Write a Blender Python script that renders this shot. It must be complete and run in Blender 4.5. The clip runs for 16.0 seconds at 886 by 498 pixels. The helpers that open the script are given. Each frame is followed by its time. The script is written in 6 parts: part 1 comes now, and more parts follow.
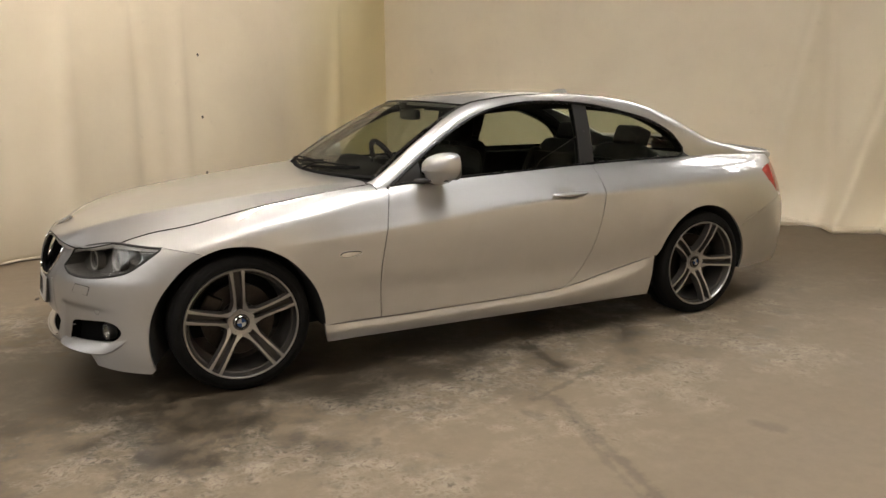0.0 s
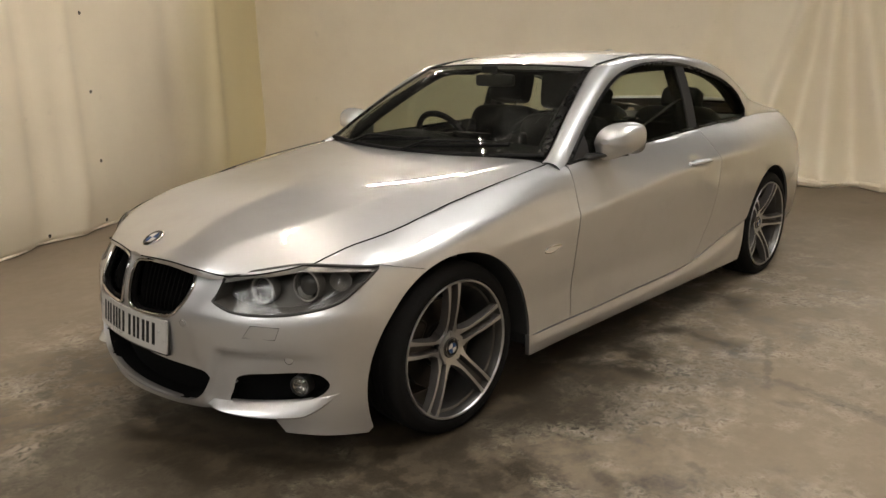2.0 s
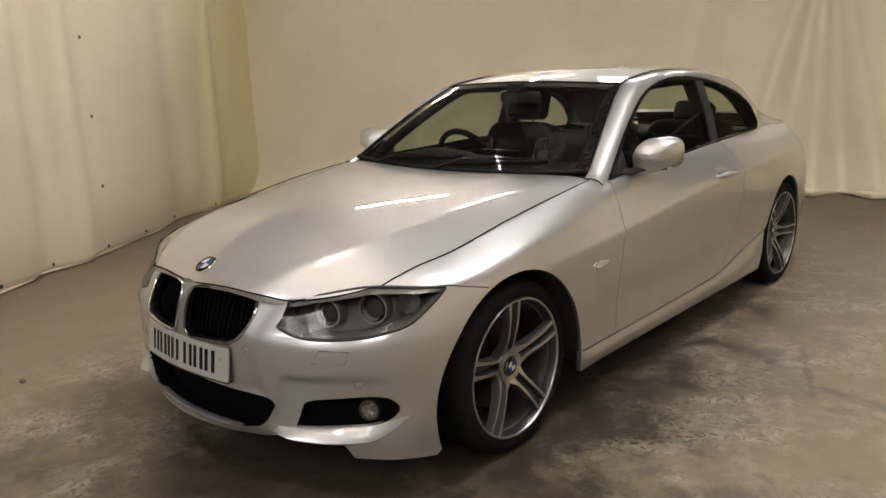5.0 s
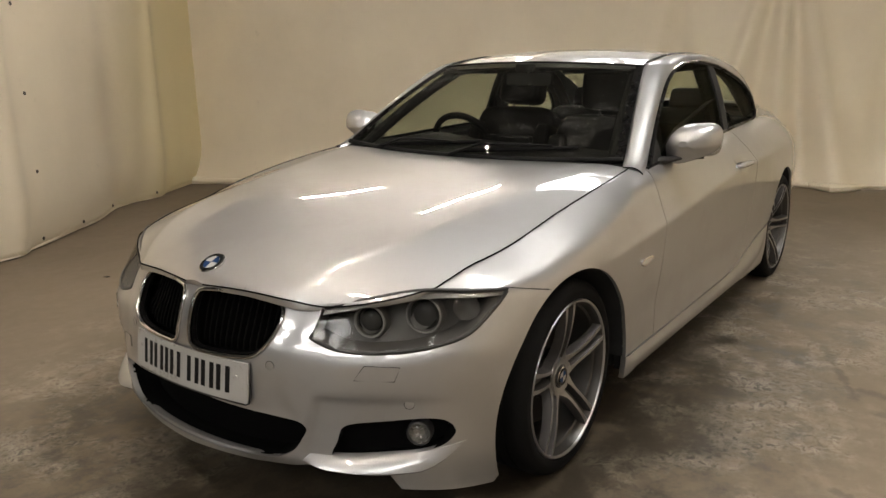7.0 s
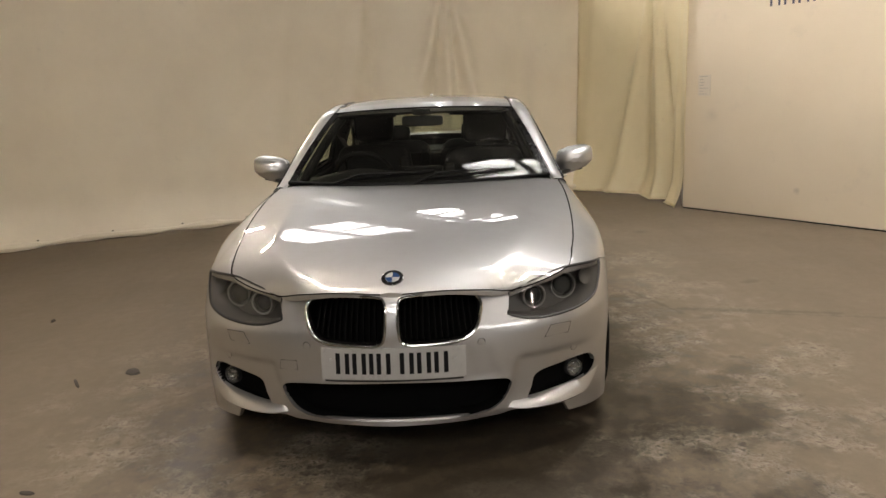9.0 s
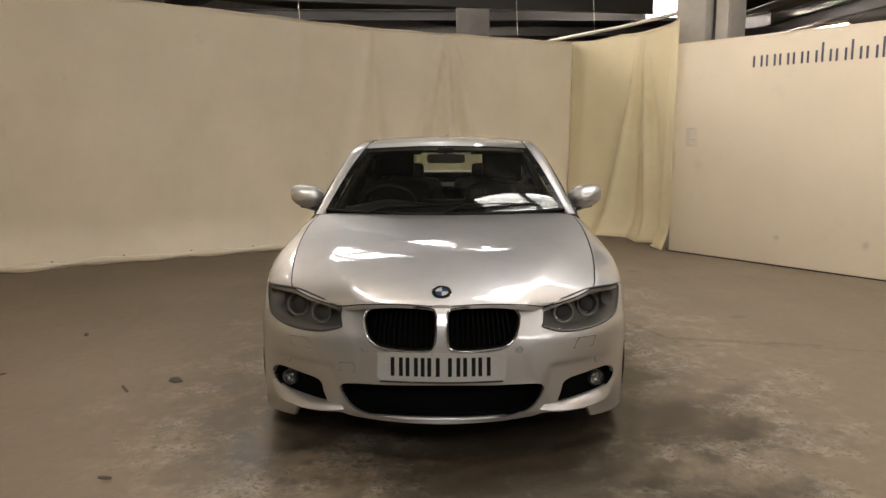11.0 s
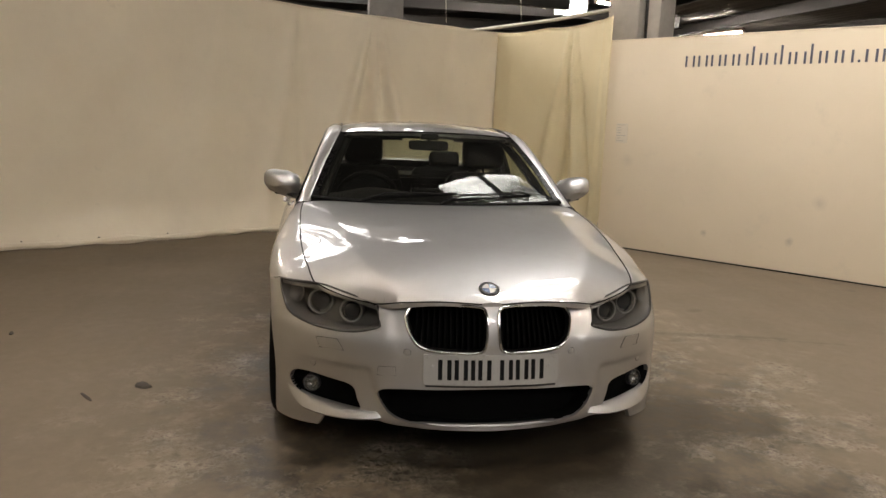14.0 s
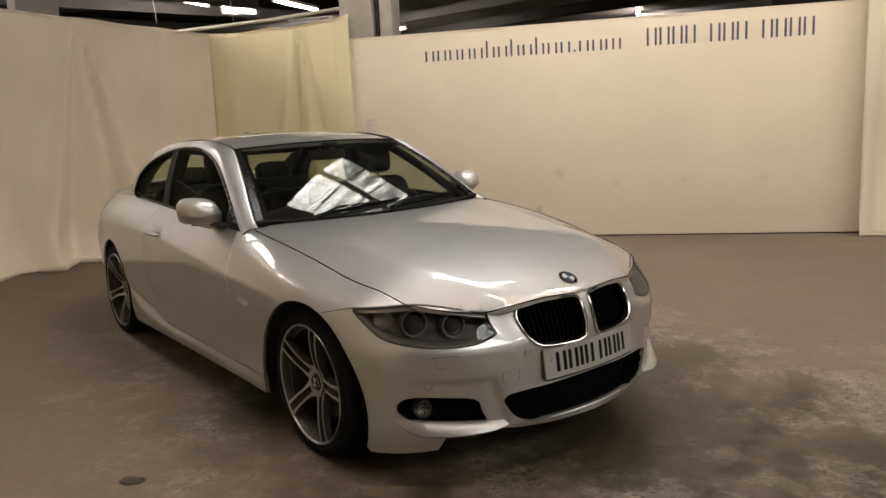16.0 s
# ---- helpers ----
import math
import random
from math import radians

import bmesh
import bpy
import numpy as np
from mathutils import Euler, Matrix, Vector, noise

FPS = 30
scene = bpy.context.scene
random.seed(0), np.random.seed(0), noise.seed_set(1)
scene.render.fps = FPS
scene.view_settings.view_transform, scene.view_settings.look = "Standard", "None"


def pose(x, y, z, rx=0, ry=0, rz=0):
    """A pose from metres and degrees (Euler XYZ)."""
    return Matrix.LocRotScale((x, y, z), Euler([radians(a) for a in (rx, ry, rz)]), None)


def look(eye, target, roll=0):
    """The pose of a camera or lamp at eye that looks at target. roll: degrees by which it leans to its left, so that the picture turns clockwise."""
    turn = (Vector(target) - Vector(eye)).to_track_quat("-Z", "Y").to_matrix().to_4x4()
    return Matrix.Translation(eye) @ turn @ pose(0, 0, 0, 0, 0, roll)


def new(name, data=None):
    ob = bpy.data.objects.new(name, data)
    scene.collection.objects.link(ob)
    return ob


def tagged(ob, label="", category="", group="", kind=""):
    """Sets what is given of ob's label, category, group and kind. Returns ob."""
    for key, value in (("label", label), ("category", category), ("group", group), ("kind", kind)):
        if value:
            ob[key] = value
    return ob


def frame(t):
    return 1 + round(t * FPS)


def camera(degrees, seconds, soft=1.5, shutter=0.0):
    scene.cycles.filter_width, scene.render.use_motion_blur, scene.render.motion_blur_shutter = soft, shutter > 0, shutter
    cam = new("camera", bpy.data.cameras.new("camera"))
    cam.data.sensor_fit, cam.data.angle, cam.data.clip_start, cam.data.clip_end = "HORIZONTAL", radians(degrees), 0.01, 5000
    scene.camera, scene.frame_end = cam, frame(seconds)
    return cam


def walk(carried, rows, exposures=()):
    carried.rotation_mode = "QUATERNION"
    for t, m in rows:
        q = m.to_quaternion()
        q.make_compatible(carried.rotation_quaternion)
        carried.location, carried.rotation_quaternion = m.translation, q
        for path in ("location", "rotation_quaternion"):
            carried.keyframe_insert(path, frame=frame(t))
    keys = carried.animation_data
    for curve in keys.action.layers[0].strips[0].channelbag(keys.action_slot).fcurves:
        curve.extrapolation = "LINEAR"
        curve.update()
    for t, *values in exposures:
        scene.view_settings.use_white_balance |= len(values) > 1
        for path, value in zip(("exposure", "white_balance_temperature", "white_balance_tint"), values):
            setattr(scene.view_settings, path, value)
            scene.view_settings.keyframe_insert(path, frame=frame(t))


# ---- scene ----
cam = camera(61.1, 16.0)
PATH = [
    (0, (-0.622, -4.136, 1.319), (0.25, -2.381, 0.916), -0.1),
    (0.5, (-0.934, -3.747, 1.319), (0.062, -2.07, 0.876), 0.7),
    (1, (-1.222, -3.301, 1.319), (-0.075, -1.731, 0.851), -0.8),
    (1.5, (-1.514, -2.917, 1.318), (-0.263, -1.425, 0.859), -1.5),
    (2, (-1.809, -2.56, 1.316), (-0.423, -1.206, 0.825), -0.9),
    (2.5, (-1.979, -2.366, 1.329), (-0.517, -1.082, 0.869), -1.7),
    (3, (-2.044, -2.337, 1.336), (-0.554, -1.082, 0.885), -1.8),
    (3.5, (-2.037, -2.343, 1.331), (-0.575, -1.055, 0.882), -2.1),
    (4, (-2.036, -2.342, 1.33), (-0.583, -1.042, 0.884), -2.3),
    (6.5, (-1.955, -2.199, 1.324), (-0.504, -0.906, 0.854), -0.5),
    (7, (-2.003, -1.822, 1.28), (-0.433, -0.679, 0.801), -0.5),
    (7.5, (-2.254, -1.406, 1.333), (-0.526, -0.538, 0.821), 0.1),
    (8, (-2.61, -1.04, 1.34), (-0.76, -0.461, 0.848), -1.8),
    (8.5, (-2.961, -0.648, 1.365), (-1.038, -0.368, 0.891), -1.1),
    (9, (-3.311, -0.324, 1.37), (-1.356, -0.224, 0.96), -2.3),
    (9.5, (-3.497, -0.084, 1.353), (-1.526, -0.055, 1.011), -2.8),
    (10, (-3.662, -0.053, 1.356), (-1.687, -0.043, 1.044), -0.6),
    (12.5, (-3.723, -0.041, 1.352), (-1.745, -0.003, 1.063), -0.1),
    (13, (-3.72, -0.01, 1.354), (-1.741, 0.014, 1.066), 0.4),
    (13.5, (-3.655, 0.252, 1.329), (-1.679, 0.162, 1.038), 1.2),
    (14, (-3.425, 0.625, 1.321), (-1.475, 0.314, 1.0), 2.1),
    (14.5, (-3.134, 0.993, 1.318), (-1.242, 0.469, 0.936), -1.9),
    (15, (-2.887, 1.459, 1.338), (-1.083, 0.66, 1.009), -1.6),
    (15.5, (-2.799, 1.86, 1.344), (-1.123, 0.814, 1.028), -2.5),
    (16, (-2.701, 2.235, 1.361), (-1.15, 1.018, 1.027), -2.8),
]
EXPOSURES = [(0, 0.97, 7340, 14), (2, 0.87, 7290, 13), (4, 0.83, 7240, 13), (6.5, 0.76, 7290, 13), (8.5, 0.66, 7340, 15), (13, 0.60, 7440, 15), (14.5, 0.54, 7440, 15), (16, 0.45, 7440, 15)]
walk(cam, [(t, look(eye, target, roll)) for t, eye, target, roll in PATH], EXPOSURES)

# ---------------------------------------------------------------- world and light
world = bpy.data.worlds.new("world")
world.use_nodes = True
scene.world = world
wn = world.node_tree
sky = wn.nodes.new("ShaderNodeTexSky")
sky.sky_type, sky.sun_disc, sky.sun_elevation, sky.sun_rotation = "NISHITA", False, radians(40), radians(30)
wn.links.new(sky.outputs[0], wn.nodes["Background"].inputs[0])
wn.nodes["Background"].inputs[1].default_value = 0.08

ROOF_Z = 5.6
ROOFLIGHT_POWER = 14.0
TUBE_POWER = 205.0

# ---------------------------------------------------------------- materials


class Mat:
    """A small wrapper to write node materials briefly."""

    def __init__(self, name):
        self.m = bpy.data.materials.new(name)
        self.m.use_nodes = True
        self.t = self.m.node_tree
        self.b = self.t.nodes["Principled BSDF"]
        self.out = self.t.nodes["Material Output"]

    def node(self, kind, **values):
        n = self.t.nodes.new(kind)
        for k, v in values.items():
            n.inputs[k.replace("_", " ")].default_value = v
        return n

    def link(self, a, b):
        self.t.links.new(a, b)

    def set(self, **values):
        for k, v in values.items():
            key = k.replace("_", " ")
            self.b.inputs[key].default_value = (*v, 1) if isinstance(v, tuple) and len(v) == 3 else v
        return self

    def coords(self):
        return self.node("ShaderNodeTexCoord").outputs["Object"]

    def place(self):
        return self.node("ShaderNodeNewGeometry").outputs["Position"]

    def noise(self, vec, scale, detail=4.0, rough=0.55, stretch=None):
        if stretch:
            mp = self.node("ShaderNodeMapping")
            mp.inputs["Scale"].default_value = stretch
            self.link(vec, mp.inputs["Vector"])
            vec = mp.outputs[0]
        n = self.node("ShaderNodeTexNoise", Scale=scale, Detail=detail, Roughness=rough)
        self.link(vec, n.inputs["Vector"])
        return n.outputs["Fac"]

    def ramp(self, fac, stops):
        r = self.node("ShaderNodeValToRGB")
        els = r.color_ramp.elements
        while len(els) < len(stops):
            els.new(0.5)
        for e, (p, c) in zip(els, stops):
            e.position = p
            e.color = (*c, 1) if isinstance(c, tuple) else (c, c, c, 1)
        self.link(fac, r.inputs[0])
        return r.outputs[0]

    def mix(self, fac, a, b, mode="MIX"):
        n = self.t.nodes.new("ShaderNodeMix")
        n.data_type, n.blend_type = "RGBA", mode
        for v, i in ((fac, 0), (a, 6), (b, 7)):
            if isinstance(v, (int, float)):
                n.inputs[i].default_value = v if i == 0 else (v, v, v, 1)
            elif isinstance(v, tuple):
                n.inputs[i].default_value = (*v, 1)
            else:
                self.link(v, n.inputs[i])
        return n.outputs[2]

    def math(self, op, a, b=0.0, clamp=False):
        n = self.t.nodes.new("ShaderNodeMath")
        n.operation, n.use_clamp = op, clamp
        for v, i in ((a, 0), (b, 1)):
            if isinstance(v, (int, float)):
                n.inputs[i].default_value = v
            else:
                self.link(v, n.inputs[i])
        return n.outputs[0]

    def bump(self, height, strength=0.3, distance=0.01):
        n = self.node("ShaderNodeBump", Strength=strength, Distance=distance)
        self.link(height, n.inputs["Height"])
        self.link(n.outputs[0], self.b.inputs["Normal"])

    def color(self, socket):
        self.link(socket, self.b.inputs["Base Color"])

    def rough(self, socket):
        self.link(socket, self.b.inputs["Roughness"])


def plain(name, color, rough=0.5, metal=0.0, grain=0.12, scale=60.0, bump=0.05, **more):
    a = Mat(name)
    a.set(Roughness=rough, Metallic=metal, **more)
    v = a.coords()
    fine = a.noise(v, scale, 5)
    coarse = a.noise(v, scale / 14, 3)
    both = a.math("ADD", a.math("MULTIPLY", fine, 0.5), a.math("MULTIPLY", coarse, 0.5))
    lo, hi = tuple(c * (1 - grain) for c in color), tuple(min(1, c * (1 + grain)) for c in color)
    a.color(a.ramp(both, ((0.3, lo), (0.7, hi))))
    a.rough(a.ramp(both, ((0.3, max(0, rough - 0.06)), (0.7, min(1, rough + 0.06)))))
    if bump:
        a.bump(fine, bump, 0.002)
    return a.m


def make_paint():
    a = Mat("silver_metallic_paint")
    a.set(Metallic=0.97, Roughness=0.48, Coat_Weight=1.0, Coat_Roughness=0.012, Coat_IOR=1.9)
    v = a.coords()
    flake = a.noise(v, 1100, 2)
    dirt = a.noise(v, 5, 6, 0.65)
    base = a.mix(a.math("MULTIPLY", flake, 0.5), (0.475, 0.473, 0.469), (0.60, 0.598, 0.593))
    a.color(a.mix(a.ramp(dirt, ((0.5, 0.0), (0.85, 0.30))), base, (0.41, 0.39, 0.36)))
    a.rough(a.ramp(dirt, ((0.35, 0.46), (0.8, 0.52))))
    return a.m


def make_glass(name, tint, rough=0.0, gain=1.0, specks=False):
    a = Mat(name)
    a.t.nodes.remove(a.b)
    tr = a.node("ShaderNodeBsdfTransparent", Color=(*tint, 1))
    gl = a.node("ShaderNodeBsdfGlossy", Color=(1, 1, 1, 1), Roughness=rough)
    lw = a.node("ShaderNodeLayerWeight", Blend=0.5)
    gloss = a.math("ADD", a.math("MULTIPLY", a.math("POWER", lw.outputs["Facing"], 4.5), 0.30), 0.030)
    mx = a.node("ShaderNodeMixShader")
    a.link(a.math("MULTIPLY", gloss, gain, True), mx.inputs[0])
    a.link(tr.outputs[0], mx.inputs[1])
    a.link(gl.outputs[0], mx.inputs[2])
    last = mx.outputs[0]
    if specks:  # dried water spots, thickest towards one upper corner, and a thin film of dust
        v = a.coords()
        cell = a.node("ShaderNodeTexVoronoi", Scale=70.0)
        a.link(v, cell.inputs["Vector"])
        dot = a.ramp(cell.outputs["Distance"], ((0.16, 1.0), (0.30, 0.0)))
        sep = a.node("ShaderNodeSeparateXYZ")
        a.link(v, sep.inputs[0])
        side = a.ramp(a.math("ADD", a.math("MULTIPLY", sep.outputs[1], -1.0), 0.35), ((0.25, 0.12), (0.85, 1.0)))
        bed = a.ramp(a.noise(v, 7, 6, 0.7), ((0.47, 0.0), (0.62, 1.0)))
        amount = a.math("ADD", a.math("MULTIPLY", a.math("MULTIPLY", dot, bed), a.math("MULTIPLY", side, 0.30)), 0.002)
        film = a.node("ShaderNodeBsdfDiffuse", Color=(0.62, 0.60, 0.56, 1))
        m2 = a.node("ShaderNodeMixShader")
        a.link(amount, m2.inputs[0])
        a.link(last, m2.inputs[1])
        a.link(film.outputs[0], m2.inputs[2])
        last = m2.outputs[0]
    a.link(last, a.out.inputs[0])
    return a.m


def make_glow(name, color, power, streaks=False):
    a = Mat(name)
    a.set(Base_Color=color, Emission_Color=color, Emission_Strength=power)
    if streaks:  # moss and dust lie along the ribs of old sheeting
        v = a.coords()
        run = a.noise(v, 3.4, 4, 0.6, (0.12, 1, 1))
        a.link(a.ramp(run, ((0.42, power * 0.06), (0.64, power))), a.b.inputs["Emission Strength"])
    return a.m


# scuffs on the slab: two ends, half-width, strength
SCUFFS = [((1.22, -1.54), (1.04, -2.42), 0.035, 0.75), ((0.02, -1.00), (-0.62, -1.53), 0.028, 0.7), ((1.17, -1.62), (0.90, -2.75), 0.022, 0.5), ((-0.18, -1.03), (-0.56, -1.45), 0.035, 0.6),
          ((1.64, -1.33), (1.12, -1.53), 0.026, 0.75), ((1.02, -1.64), (1.04, -1.70), 0.05, 0.7), ((1.80, -2.15), (1.84, -2.22), 0.05, 0.6), ((0.36, -1.58), (0.34, -1.62), 0.03, 0.6), ((-0.55, -0.85), (-0.95, -0.70), 0.05, 0.7)]


def make_floor():
    a = Mat("stained_concrete")
    p = a.place()
    sep = a.node("ShaderNodeSeparateXYZ")
    a.link(p, sep.inputs[0])
    big = a.noise(p, 0.35, 5, 0.6)
    mid = a.noise(p, 1.7, 7, 0.65)
    fine = a.noise(p, 14, 8, 0.7)
    grit = a.noise(p, 90, 4, 0.7)
    base = a.ramp(big, ((0.3, (0.143, 0.109, 0.073)), (0.7, (0.202, 0.156, 0.105))))
    base = a.mix(a.ramp(mid, ((0.35, 0.0), (0.7, 0.55))), base, (0.205, 0.162, 0.113))
    base = a.mix(0.20, base, a.ramp(fine, ((0.25, (0.075, 0.060, 0.042)), (0.75, (0.250, 0.205, 0.152)))))
    sweep = a.ramp(a.noise(p, 1.1, 6, 0.6, (0.5, 2.2, 1)), ((0.50, 0.0), (0.70, 0.30)))
    base = a.mix(sweep, base, (0.135, 0.105, 0.073))
    # worn, oily ground where cars stand, plus painted shade: a long patch, ragged rim
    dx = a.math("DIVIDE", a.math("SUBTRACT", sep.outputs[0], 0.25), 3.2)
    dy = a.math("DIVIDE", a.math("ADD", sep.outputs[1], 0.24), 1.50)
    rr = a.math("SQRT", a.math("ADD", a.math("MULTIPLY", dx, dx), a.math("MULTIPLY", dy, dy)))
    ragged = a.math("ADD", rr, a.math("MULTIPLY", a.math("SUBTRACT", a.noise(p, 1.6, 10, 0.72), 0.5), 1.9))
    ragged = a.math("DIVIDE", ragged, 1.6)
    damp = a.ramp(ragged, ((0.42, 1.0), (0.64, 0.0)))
    blot = a.ramp(a.noise(p, 2.3, 12, 0.66), ((0.45, 0.0), (0.56, 1.0)))
    grime = a.ramp(a.noise(p, 9, 14, 0.74), ((0.46, 0.0), (0.54, 1.0)))
    patchy = a.math("ADD", a.math("MULTIPLY", blot, 0.30), a.math("MULTIPLY", grime, 0.36))
    # deepest under the car, its shade laid into the slab colour with the damp
    shade_core = a.ramp(ragged, ((0.24, 0.48), (0.44, 0.0)))
    wet_shade = a.math("MULTIPLY", damp, a.math("ADD", a.math("ADD", patchy, shade_core), 0.31), True)
    base = a.mix(wet_shade, base, (0.036, 0.028, 0.019))
    # surface laitance lifting in crinkled scabs: pale ridges over darker hollows, in beds round the damp
    rim = a.ramp(ragged, ((0.24, 0.25), (0.38, 1.0), (0.58, 1.0), (0.84, 0.0)))
    beds = a.ramp(a.noise(p, 2.1, 9, 0.66), ((0.47, 0.0), (0.56, 1.0)))
    scab = a.math("MULTIPLY", rim, beds)
    warp = a.noise(p, 9, 4, 0.6)
    n1 = a.node("ShaderNodeTexNoise", Scale=24.0, Detail=9.0, Roughness=0.70, Distortion=0.5)
    a.link(p, n1.inputs["Vector"])
    ridge = a.math("SUBTRACT", 1.0, a.math("MULTIPLY", a.math("ABSOLUTE", a.math("SUBTRACT", n1.outputs["Fac"], 0.5)), 2.0))
    vein = a.ramp(ridge, ((0.80, 0.0), (0.97, 1.0)))
    hollow = a.ramp(n1.outputs["Fac"], ((0.36, 1.0), (0.46, 0.0)))
    base = a.mix(a.math("MULTIPLY", scab, a.math("MULTIPLY", hollow, 0.56)), base, (0.052, 0.041, 0.029))
    base = a.mix(a.math("MULTIPLY", scab, a.math("MULTIPLY", vein, a.ramp(warp, ((0.38, 0.10), (0.62, 0.62))))), base, (0.385, 0.335, 0.262))
    # thin chalky bloom on the dry side of the rim
    bloom = a.math("MULTIPLY", a.ramp(ragged, ((0.44, 0.0), (0.56, 1.0), (0.70, 0.7), (0.92, 0.0))), a.ramp(a.noise(p, 5.5, 10, 0.68), ((0.52, 0.0), (0.66, 0.40))))
    base = a.mix(bloom, base, (0.310, 0.262, 0.196))
    # scattered drips
    drip = a.node("ShaderNodeTexVoronoi", Scale=1.15)
    a.link(p, drip.inputs["Vector"])
    spot = a.ramp(a.math("ADD", drip.outputs["Distance"], a.math("MULTIPLY", a.noise(p, 16, 4), 0.12)), ((0.075, 0.40), (0.145, 0.0)))
    base = a.mix(spot, base, (0.075, 0.060, 0.044))
    # dragged scuffs, each a soft line on the slab
    wob = a.math("MULTIPLY", a.math("SUBTRACT", a.noise(p, 11, 6, 0.7), 0.5), 0.11)
    for (ax, ay), (bx, by), w, k in SCUFFS:
        k *= 0.52
        lx, ly = bx - ax, by - ay
        ll = lx * lx + ly * ly
        ux, uy = a.math("SUBTRACT", sep.outputs[0], ax), a.math("SUBTRACT", sep.outputs[1], ay)
        t = a.math("DIVIDE", a.math("ADD", a.math("MULTIPLY", ux, lx), a.math("MULTIPLY", uy, ly)), ll, True)
        ex, ey = a.math("SUBTRACT", ux, a.math("MULTIPLY", t, lx)), a.math("SUBTRACT", uy, a.math("MULTIPLY", t, ly))
        d = a.math("SQRT", a.math("ADD", a.math("MULTIPLY", ex, ex), a.math("MULTIPLY", ey, ey)))
        d = a.math("ADD", d, wob)
        base = a.mix(a.ramp(d, ((w * 0.3, k), (min(0.99, w), 0.0))), base, (0.055, 0.043, 0.031))
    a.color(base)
    r = a.mix(wet_shade, a.ramp(mid, ((0.3, 0.62), (0.7, 0.82))), 0.33)
    a.rough(r)
    h = a.math("ADD", a.math("ADD", a.math("MULTIPLY", fine, 0.5), a.math("MULTIPLY", grit, 0.2)), a.math("MULTIPLY", scab, a.math("MULTIPLY", vein, 0.5)))
    a.bump(h, 0.35, 0.005)
    a.set(Specular_IOR_Level=0.45)
    return a.m


def make_sheet(name, a1, a2, yellow_end=None):
    a = Mat(name)
    v = a.coords()
    big = a.noise(v, 0.8, 5, 0.6)
    streak = a.noise(v, 2.2, 5, 0.6, (1, 1, 0.22))
    fine = a.noise(v, 30, 6, 0.7)
    c = a.ramp(big, ((0.3, a1), (0.7, a2)))
    c = a.mix(a.ramp(streak, ((0.58, 0.0), (0.85, 0.14))), c, tuple(k * 0.72 for k in a1))
    grime = a.ramp(a.noise(v, 6, 8, 0.75), ((0.62, 0.0), (0.80, 0.35)))
    c = a.mix(grime, c, (0.33, 0.29, 0.22))
    if yellow_end:  # one end is coloured yellower: a soft, uneven border round this place
        sep = a.node("ShaderNodeSeparateXYZ")
        a.link(a.place(), sep.inputs[0])
        dx, dy = (a.math("SUBTRACT", sep.outputs[k], yellow_end[k]) for k in (0, 1))
        d = a.math("SQRT", a.math("ADD", a.math("MULTIPLY", dx, dx), a.math("MULTIPLY", dy, dy)))
        d = a.math("ADD", d, a.math("MULTIPLY", a.math("SUBTRACT", a.noise(v, 1.3, 5), 0.5), 0.8))
        c = a.mix(a.ramp(a.math("DIVIDE", d, yellow_end[2]), ((0.35, 0.75), (1.0, 0.0))), c, (0.80, 0.70, 0.40))
    a.color(c)
    a.set(Roughness=0.42, Specular_IOR_Level=0.35)
    a.bump(a.math("ADD", a.math("MULTIPLY", fine, 0.25), a.noise(v, 3.0, 5, 0.6)), 0.22, 0.012)
    return a.m


# marks on the board wall: x, height, radius, strength
MARKS = [(3.152, 0.723, 0.055, 0.38), (2.664, 0.602, 0.045, 0.28), (2.092, 0.612, 0.05, 0.30), (4.035, 0.299, 0.03, 0.55), (3.343, 0.313, 0.035, 0.6), (1.45, 0.62, 0.05, 0.22), (4.80, 1.02, 0.06, 0.25)]


def make_board():
    a = Mat("painted_board")
    v = a.place()
    big = a.noise(v, 0.7, 4)
    c = a.ramp(big, ((0.3, (0.74, 0.645, 0.50)), (0.7, (0.82, 0.72, 0.565))))
    smear = a.ramp(a.noise(v, 2.6, 7, 0.7), ((0.60, 0.0), (0.78, 0.35)))
    c = a.mix(smear, c, (0.55, 0.49, 0.40))
    sep = a.node("ShaderNodeSeparateXYZ")
    a.link(v, sep.inputs[0])
    wob = a.math("MULTIPLY", a.math("SUBTRACT", a.noise(v, 14, 5, 0.7), 0.5), 0.08)
    for x, z, rad, k in MARKS:
        dx = a.math("MULTIPLY", a.math("SUBTRACT", sep.outputs[0], x), 1.27)
        dz = a.math("SUBTRACT", sep.outputs[2], z)
        d = a.math("SQRT", a.math("ADD", a.math("MULTIPLY", dx, dx), a.math("MULTIPLY", dz, dz)))
        c = a.mix(a.ramp(a.math("ADD", d, wob), ((rad * 0.1, k * 0.6), (rad * 1.5, 0.0))), c, (0.26, 0.235, 0.20))
    a.color(c)
    a.set(Roughness=0.55)
    a.bump(a.noise(v, 45, 5), 0.08, 0.004)
    return a.m


def make_roof():
    a = Mat("dark_roof_sheet")
    v = a.place()
    a.color(a.ramp(a.noise(v, 0.9, 5), ((0.3, (0.018, 0.017, 0.016)), (0.7, (0.038, 0.035, 0.033)))))
    a.set(Roughness=0.6)
    return a.m


